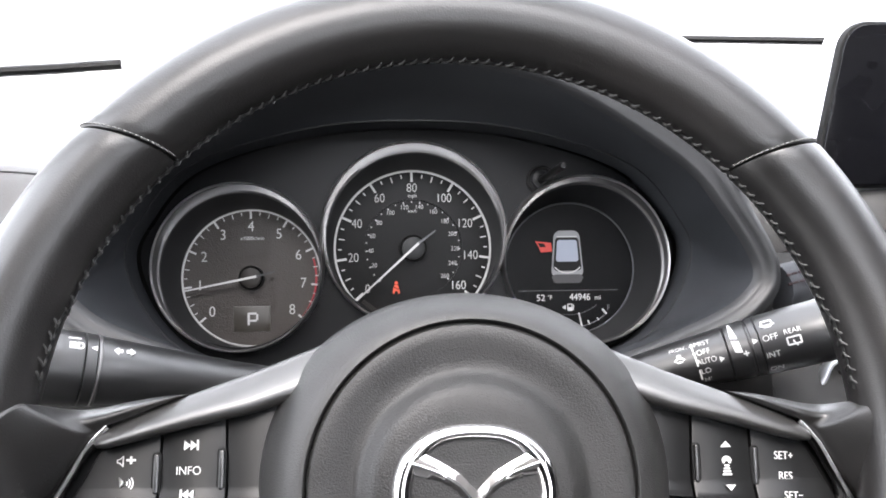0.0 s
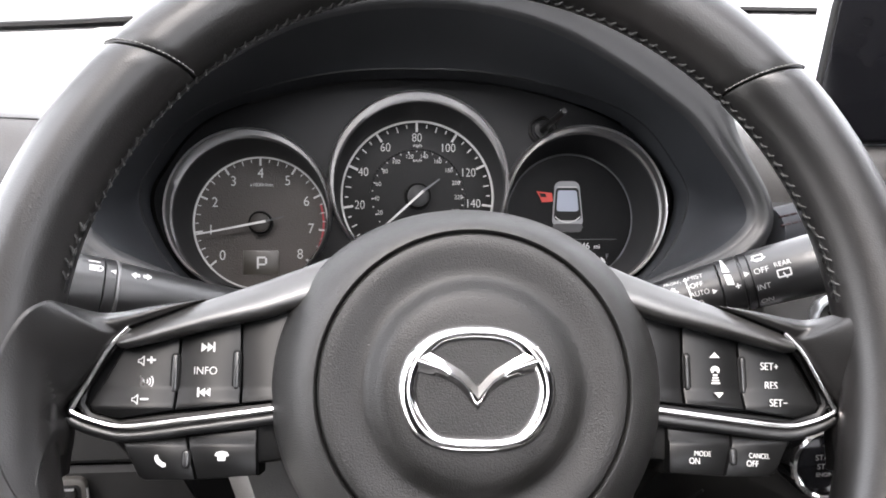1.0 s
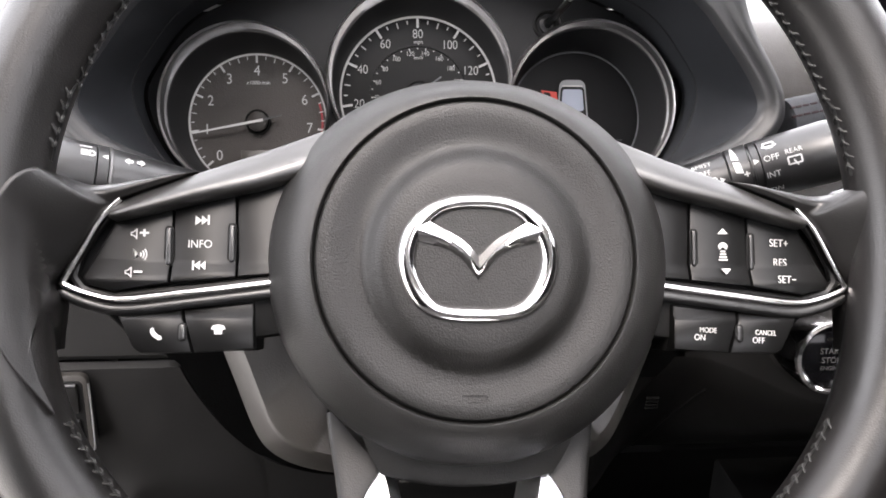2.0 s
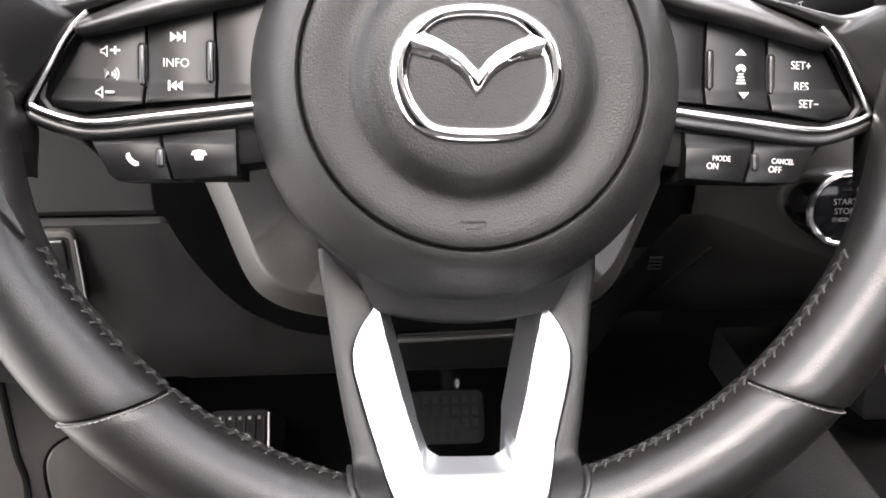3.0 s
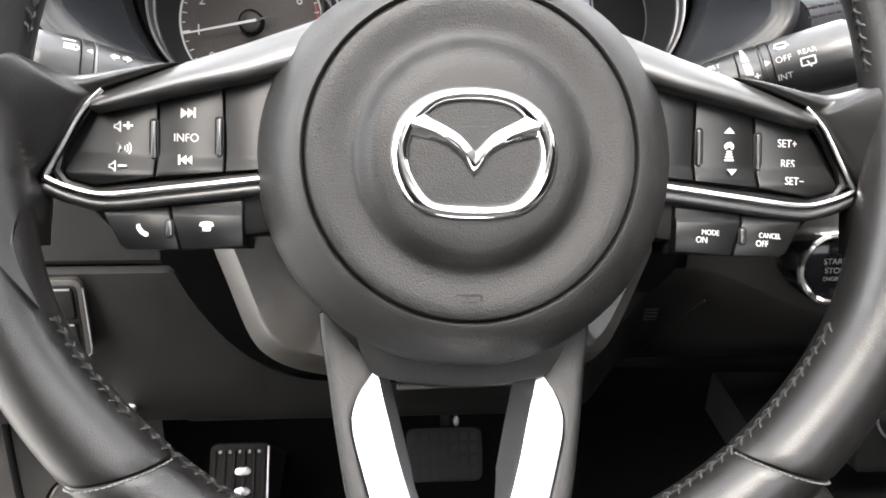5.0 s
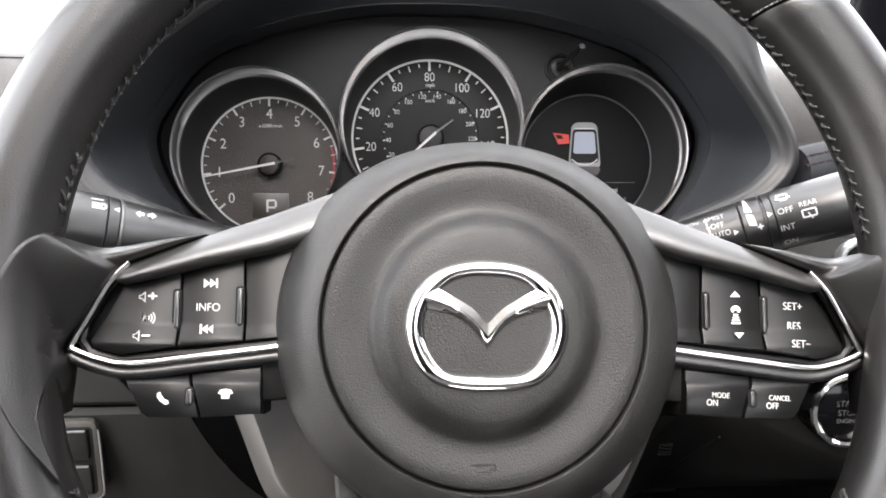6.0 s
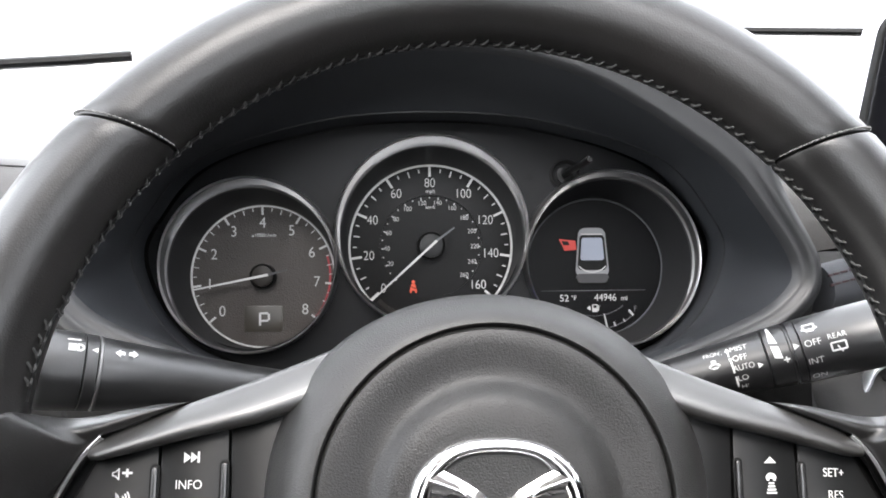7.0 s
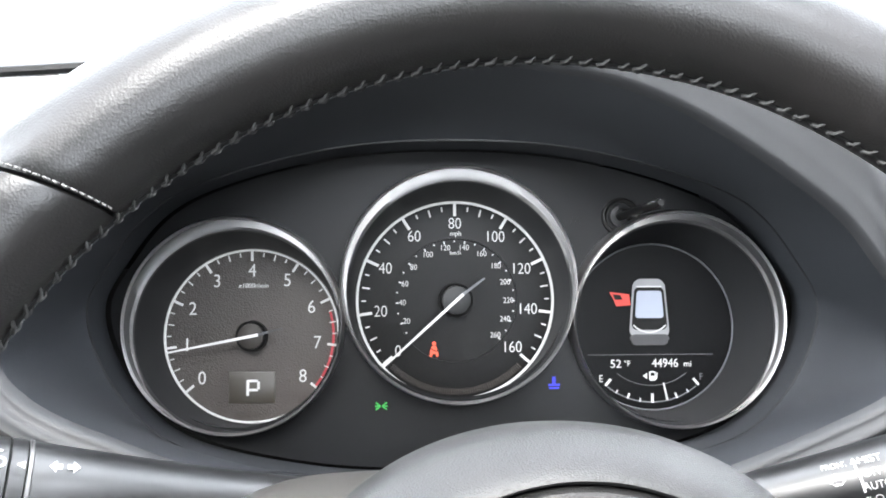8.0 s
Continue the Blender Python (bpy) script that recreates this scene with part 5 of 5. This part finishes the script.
part("knee_panel", loft(rows_knee, False), LOWER, dash, "dark grey plastic knee panel with a column cut-out")
# Dark sheet standing for the shade inside the column cut-out.
part("recess_shade_sheet", box(0, 0.36, 0.78, 0.46, 0.01, 0.34, 0.0), CARPET, dash)
part("ledge", prism(rounded(0.018, 0.0, 0.077, 0.0030, 0.0012), -0.006, 0.004, 0.001), SHROUD, dash, "thin grey ledge below the column", place=pose(0, 0.1735, 0.7195, 78, -1.5, 0))
part("panel_joint", tube([(0.1760, 0.1660, 0.7850), (0.1700, 0.1980, 0.7480), (0.1640, 0.2260, 0.7130), (0.1610, 0.2440, 0.6920)], 0.0009, 0.0009, 6), MATT, dash, "thin dark joint in the panel")
for k in range(4):
    part("vent_slit", box(0.1455 + 0.0004 * k, 0.1745 + 0.0016 * k, 0.7745 - 0.0034 * k, 0.0085, 0.0016, 0.0014, 0.0003), MATT, dash)
for side in (-1, 1):
    # stitched padded band beside the cluster
    band_pts = [(side * 0.200, 0.168, 0.957), (side * 0.225, 0.176, 0.960), (side * 0.26, 0.190, 0.963), (side * 0.31, 0.215, 0.965), (side * 0.5, 0.235, 0.965)]
    part("padded_band", tube(curve(band_pts, 6), 0.012, 0.014, 14), VISOR, dash, "stitched padded band")
    for lift, back in ((0.0105, 0.0078), (0.0060, 0.0108)):
        bm = bmesh.new()
        line = curve([(x, y - back, z + lift) for x, y, z in band_pts], 20)
        for k in range(0, len(line) - 4, 4):
            tube([line[k], line[k + 2], line[k + 3]], 0.0008, None, 5, bm=bm)
        part("band_stitching", bm, REDTHREAD, dash, "dark red double stitching")

for side in (-1, 1):
    vent = thing("side_vent", pose(side * 0.262, 0.158, 0.900, 80, 0, 0), "dark air vent with a satin silver edge in the dash", "air vent", "dash vents")
    shape = [(-0.036, -0.003), (-0.033, -0.0085), (-0.020, -0.0220), (0.050, -0.0240), (0.060, 0.016), (-0.018, 0.0185), (-0.034, 0.004)]
    shape = [(x * side, y) for x, y in shape]
    part("silver_edge", tube([(x, y, 0.0) for x, y in curve(shape, 5, True)], 0.0022, 0.0050, 10, True), SATIN, vent, "satin silver edging")
    part("grille", prism(inset(shape, 0.002), -0.03, -0.006, 0.001), MATT, vent)
    for k in range(3):
        part("slat", box(side * 0.012, -0.014 + 0.011 * k, -0.004, 0.070, 0.0022, 0.010, 0.0006), MATT, vent)

lever = thing("bonnet_lever", pose(-0.2045, 0.171, 0.7030, 80, 0, 0), "small pale plastic release lever under the knee panel", "lever")
part("pull", prism(rounded(0, 0, 0.0225, 0.0065, 0.003), -0.02, 0.005, 0.002), PALE, lever)

# switch panel left of the column
panel = thing("switch_panel", pose(-0.2285, 0.1620, 0.7815, 86, 0, 2), "black driver's side switch panel set in the knee panel", "switch panel")
part("surround", prism(rounded(0, 0, 0.044, 0.052, 0.005), -0.006, 0.003, 0.001), SHROUD, panel)
part("slot", prism(rounded(0.001, 0.0, 0.0365, 0.0445, 0.003), 0.0028, 0.0034, 0.0001), MATT, panel)
for k in range(2):
    part("switch", prism(rounded(0.001, 0.0115 - 0.0230 * k, 0.032, 0.0195, 0.002), 0.0, 0.0055, 0.0012), LOWER, panel)
    part("switch_edge", prism(rounded(0.001, 0.0205 - 0.0230 * k, 0.030, 0.0012, 0.0005), 0.004, 0.0060, 0.0003), STEEL, panel)
part("silver_edge", tube(curve([(-0.016, -0.0265, 0.002), (0.014, -0.0265, 0.002), (0.0205, -0.0240, 0.002), (0.0225, -0.018, 0.002), (0.0225, 0.020, 0.002)], 5), 0.0008, None, 6), STEEL, panel, "thin silver edging")

# start button
button = thing("start_button", pose(0.2165, 0.1050, 0.8390, 80, 0, 0), "round black engine start button in a chrome ring", "start button")
part("chrome_ring", lathe([(0.0215, -0.030), (0.0215, 0.002), (0.0205, 0.0040), (0.0188, 0.0048), (0.0176, 0.0038), (0.0170, 0.0)], 64), CHROME, button, "polished chrome ring")
face = part("button", lathe([(0.0172, -0.004), (0.0170, 0.0008), (0.0160, 0.0016), (0.0001, 0.0018)], 56, cap1=True), GLASSY, button)
lettering("START", 0.0046, 0.0, 0.0036, 0.0021, DIM, face)
lettering("STOP", 0.0046, 0.0, -0.0016, 0.0021, DIM, face)
lettering("ENGINE", 0.0034, 0.0, -0.0062, 0.0021, DIM, face)
part("status_light", flat(rounded(0.0, 0.0105, 0.0060, 0.0018, 0.0006), 0.0020), LOWER, face)

def dense_line(pts):
    """Straight edges kept, with points added along them."""
    out = []
    for a, b in zip(pts, pts[1:] + pts[:1]):
        n = max(1, int((Vector(b) - Vector(a)).length / 0.012))
        out += [tuple(Vector(a).lerp(Vector(b), k / n)) for k in range(n)]
    return out


# centre screen on the dash
screen = thing("centre_screen", pose(0.386, 0.305, 1.050, 82, 0, 3), "black glass centre display standing on the dash", "screen")
SHAPE = [(0.098, -0.059), (0.098, 0.059)] + [(-0.0655 + 0.022 * math.cos(radians(q)), 0.037 + 0.022 * math.sin(radians(q))) for q in range(90, 171, 10)] + [(-0.103, -0.050), (-0.1025, -0.055), (-0.099, -0.0585), (-0.094, -0.0595)]
SHAPE = [(x, y) for x, y, *_ in dense_line(SHAPE)]
part("silver_back", prism(inset(SHAPE, -0.0030), -0.018, -0.006, 0.003), SATIN, screen, "satin silver back shell")
part("case", prism(SHAPE, -0.0075, 0.0, 0.0025), MATT, screen)
part("glass", prism(inset(SHAPE, 0.0025), -0.002, 0.0015, 0.0006), GLASSY, screen)
part("foot", prism(rounded(0, -0.066, 0.10, 0.04, 0.006), -0.030, -0.010, 0.003), MATT, screen)

# ---- footwell: pedals, foot rest, mat ----
brake = thing("brake_pedal", pose(0.040, 0.455, 0.430, 52, 0, 0), "black rubber brake pedal on a steel arm", "pedal")
part("pad", prism(rounded(0, 0, 0.086, 0.060, 0.010), -0.008, 0.004, 0.003), RUBBER, brake)
bm = bmesh.new()
for i in range(7):
    for j in range(4):
        box(-0.033 + 0.011 * i, -0.020 + 0.0130 * j, 0.0046, 0.0062, 0.0085, 0.0030, 0.0, bm)
part("tread", bm, RUBBER, brake)
part("arm", tube([(0.005, 0.02, -0.012), (0.006, 0.055, -0.02), (0.006, 0.14, -0.05), (0.006, 0.28, -0.10), (0.006, 0.48, -0.20)], 0.009, 0.006, 10), MATT, brake)
part("stud", lathe([(0.0044, 0.0), (0.0044, 0.006), (0.0032, 0.008)], 16, 0.0135, 0.0365, 0.85, 1.5, cap1=True), WORN, brake, "worn steel stud")
rest = thing("foot_rest", pose(-0.207, 0.51, 0.302, 48, 0, 0), "ribbed foot rest with bright studs on the carpet", "foot rest")
part("plate", prism(rounded(0, 0, 0.075, 0.17, 0.010), -0.30, 0.004, 0.004), RUBBER, rest)
for i in range(4):
    part("stud", lathe([(0.0105, 0.004), (0.0100, 0.0062), (0.006, 0.0072)], 20, 0.004, 0.050 - 0.024 * i, 1.0, 0.55, cap1=True), STEEL, rest, "worn oval stud")
bm = bmesh.new()
for i in range(6):
    box(-0.030 + 0.012 * i, 0.0, 0.005, 0.0030, 0.150, 0.003, 0.0006, bm)
part("ribs", bm, RUBBER, rest)
bm = bmesh.new()
for i in range(5):
    lathe([(0.0026, 0.004), (0.0020, 0.0062)], 10, -0.024 + 0.012 * i, 0.074, cap1=True, bm=bm)
part("top_dots", bm, WORN, rest, "row of small bright dots")
part("edge_strip", box(0.0355, 0.0, 0.005, 0.0026, 0.160, 0.004, 0.0008), STEEL, rest, "thin grey edge")
# crumpled clear film over the mat
bm = bmesh.new()
nx, ny = 46, 56
grid = []
for i in range(nx):
    row = []
    for j in range(ny):
        x, y = -0.262 + 0.11 * i / (nx - 1), 0.27 + 0.20 * j / (ny - 1)
        h = abs(noise.noise(Vector((x * 22, y * 16, 1.3)))) * 0.05 + abs(noise.noise(Vector((x * 75, y * 30, 4.1)))) * 0.030
        row.append(bm.verts.new((x, y, 0.262 + h)))
    grid.append(row)
for i in range(nx - 1):
    for j in range(ny - 1):
        bm.faces.new((grid[i][j], grid[i + 1][j], grid[i + 1][j + 1], grid[i][j + 1]))
film = part("floor_film", bm, FILM, None, "", 180)
tagged(film, "crumpled clear plastic film on the driver's mat", "plastic film")

# kick panel and sill on the driver's side
KU, KC = math.sin(radians(35)), math.cos(radians(35))
kick = thing("kick_panel", Matrix(((KU, 0, KC, -0.32), (KC, 0, -KU, 0.20), (0, 1, 0, 0), (0, 0, 0, 1))), "dark grey plastic kick panel and sill beside the foot rest", "trim panel")
part("panel", prism([(-0.20, 0.25), (0.17, 0.25), (0.17, 0.66), (0.12, 0.69), (-0.20, 0.69)], -0.04, 0.0, 0.012), KICKGREY, kick)
COVER = curve([(0.036, 0.40, 0), (0.0416, 0.4715, 0), (0.0443, 0.5334, 0), (0.0452, 0.562, 0), (0.0500, 0.5770, 0), (0.0640, 0.5820, 0), (0.10, 0.574, 0), (0.150, 0.560, 0), (0.155, 0.50, 0), (0.150, 0.32, 0), (0.08, 0.30, 0)], 5, True)
part("cover", prism(COVER, -0.02, 0.0030, 0.004), KICKGREY, kick)
part("groove", prism(inset(COVER, -0.0022), -0.02, 0.0004, 0.0002), MATT, kick)
part("door_seal", tube(curve([(0.030, 0.66, 0.001), (0.0274, 0.598, 0.001), (0.0289, 0.569, 0.001), (0.023, 0.533, 0.001), (0.0164, 0.496, 0.001), (0.0, 0.42, 0.001)], 6), 0.0028, 0.003, 8), MATT, kick, "thin black rubber seal")

# centre console with a padded knee side and the climate panel above
console = thing("centre_console", pose(0, 0, 0), "black centre console with a padded grained knee side", "console")
rings = []
for y, z, k in ((0.150, 0.660, 0.0), (0.146, 0.674, 0.0), (0.125, 0.675, 0.0), (0.071, 0.675, 0.0), (0.029, 0.674, 0.0), (-0.02, 0.672, 0.0), (-0.12, 0.660, 0.0), (-0.45, 0.640, 0.0)):
    rings.append([(x, y, z + h) for x, h in ((0.2200, -0.075), (0.2205, -0.060), (0.2225, -0.042), (0.227, -0.026), (0.234, -0.013), (0.242, -0.004), (0.250, 0.0), (0.2545, 0.0), (0.260, -0.006), (0.262, -0.030))])
part("knee_pad", loft(rings, False), CONSOLE, console, "grained black padded edge")
bm = prism([(-0.45, 0.24), (0.125, 0.24), (0.125, 0.560), (0.100, 0.610), (0.03, 0.610), (-0.12, 0.596), (-0.45, 0.576)], -0.03, 0.0, 0.006)
part("side", bm, MATT, console, "matt black side below the pad", place=Matrix(((0, 0, -1, 0.2185), (1, 0, 0, 0), (0, 1, 0, 0), (0, 0, 0, 1))))
bm = prism([(0.256, -0.45), (0.46, -0.45), (0.46, 0.30), (0.256, 0.30)], 0.60, 0.640, 0.004)
part("tray", bm, MATT, console)
climate = thing("climate_panel", pose(0.370, 0.120, 0.7235, 78, 0, 0), "black climate control panel with round chrome-edged knobs", "control panel")
part("panel", prism(rounded(0, 0, 0.20, 0.075, 0.006), -0.05, 0.0, 0.002), GLOSS, climate)
for k in range(3):
    dialk = part("knob", lathe([(0.017, 0.0), (0.0165, 0.012), (0.0150, 0.0140), (0.0001, 0.0142)], 40, -0.072 + 0.072 * k, 0.004, cap1=True), MATT, climate)
    part("knob_ring", lathe([(0.0200, 0.0), (0.0198, 0.0026), (0.0182, 0.0030), (0.0176, 0.0)], 40, -0.072 + 0.072 * k, 0.004), CHROME, dialk, "thin chrome ring")
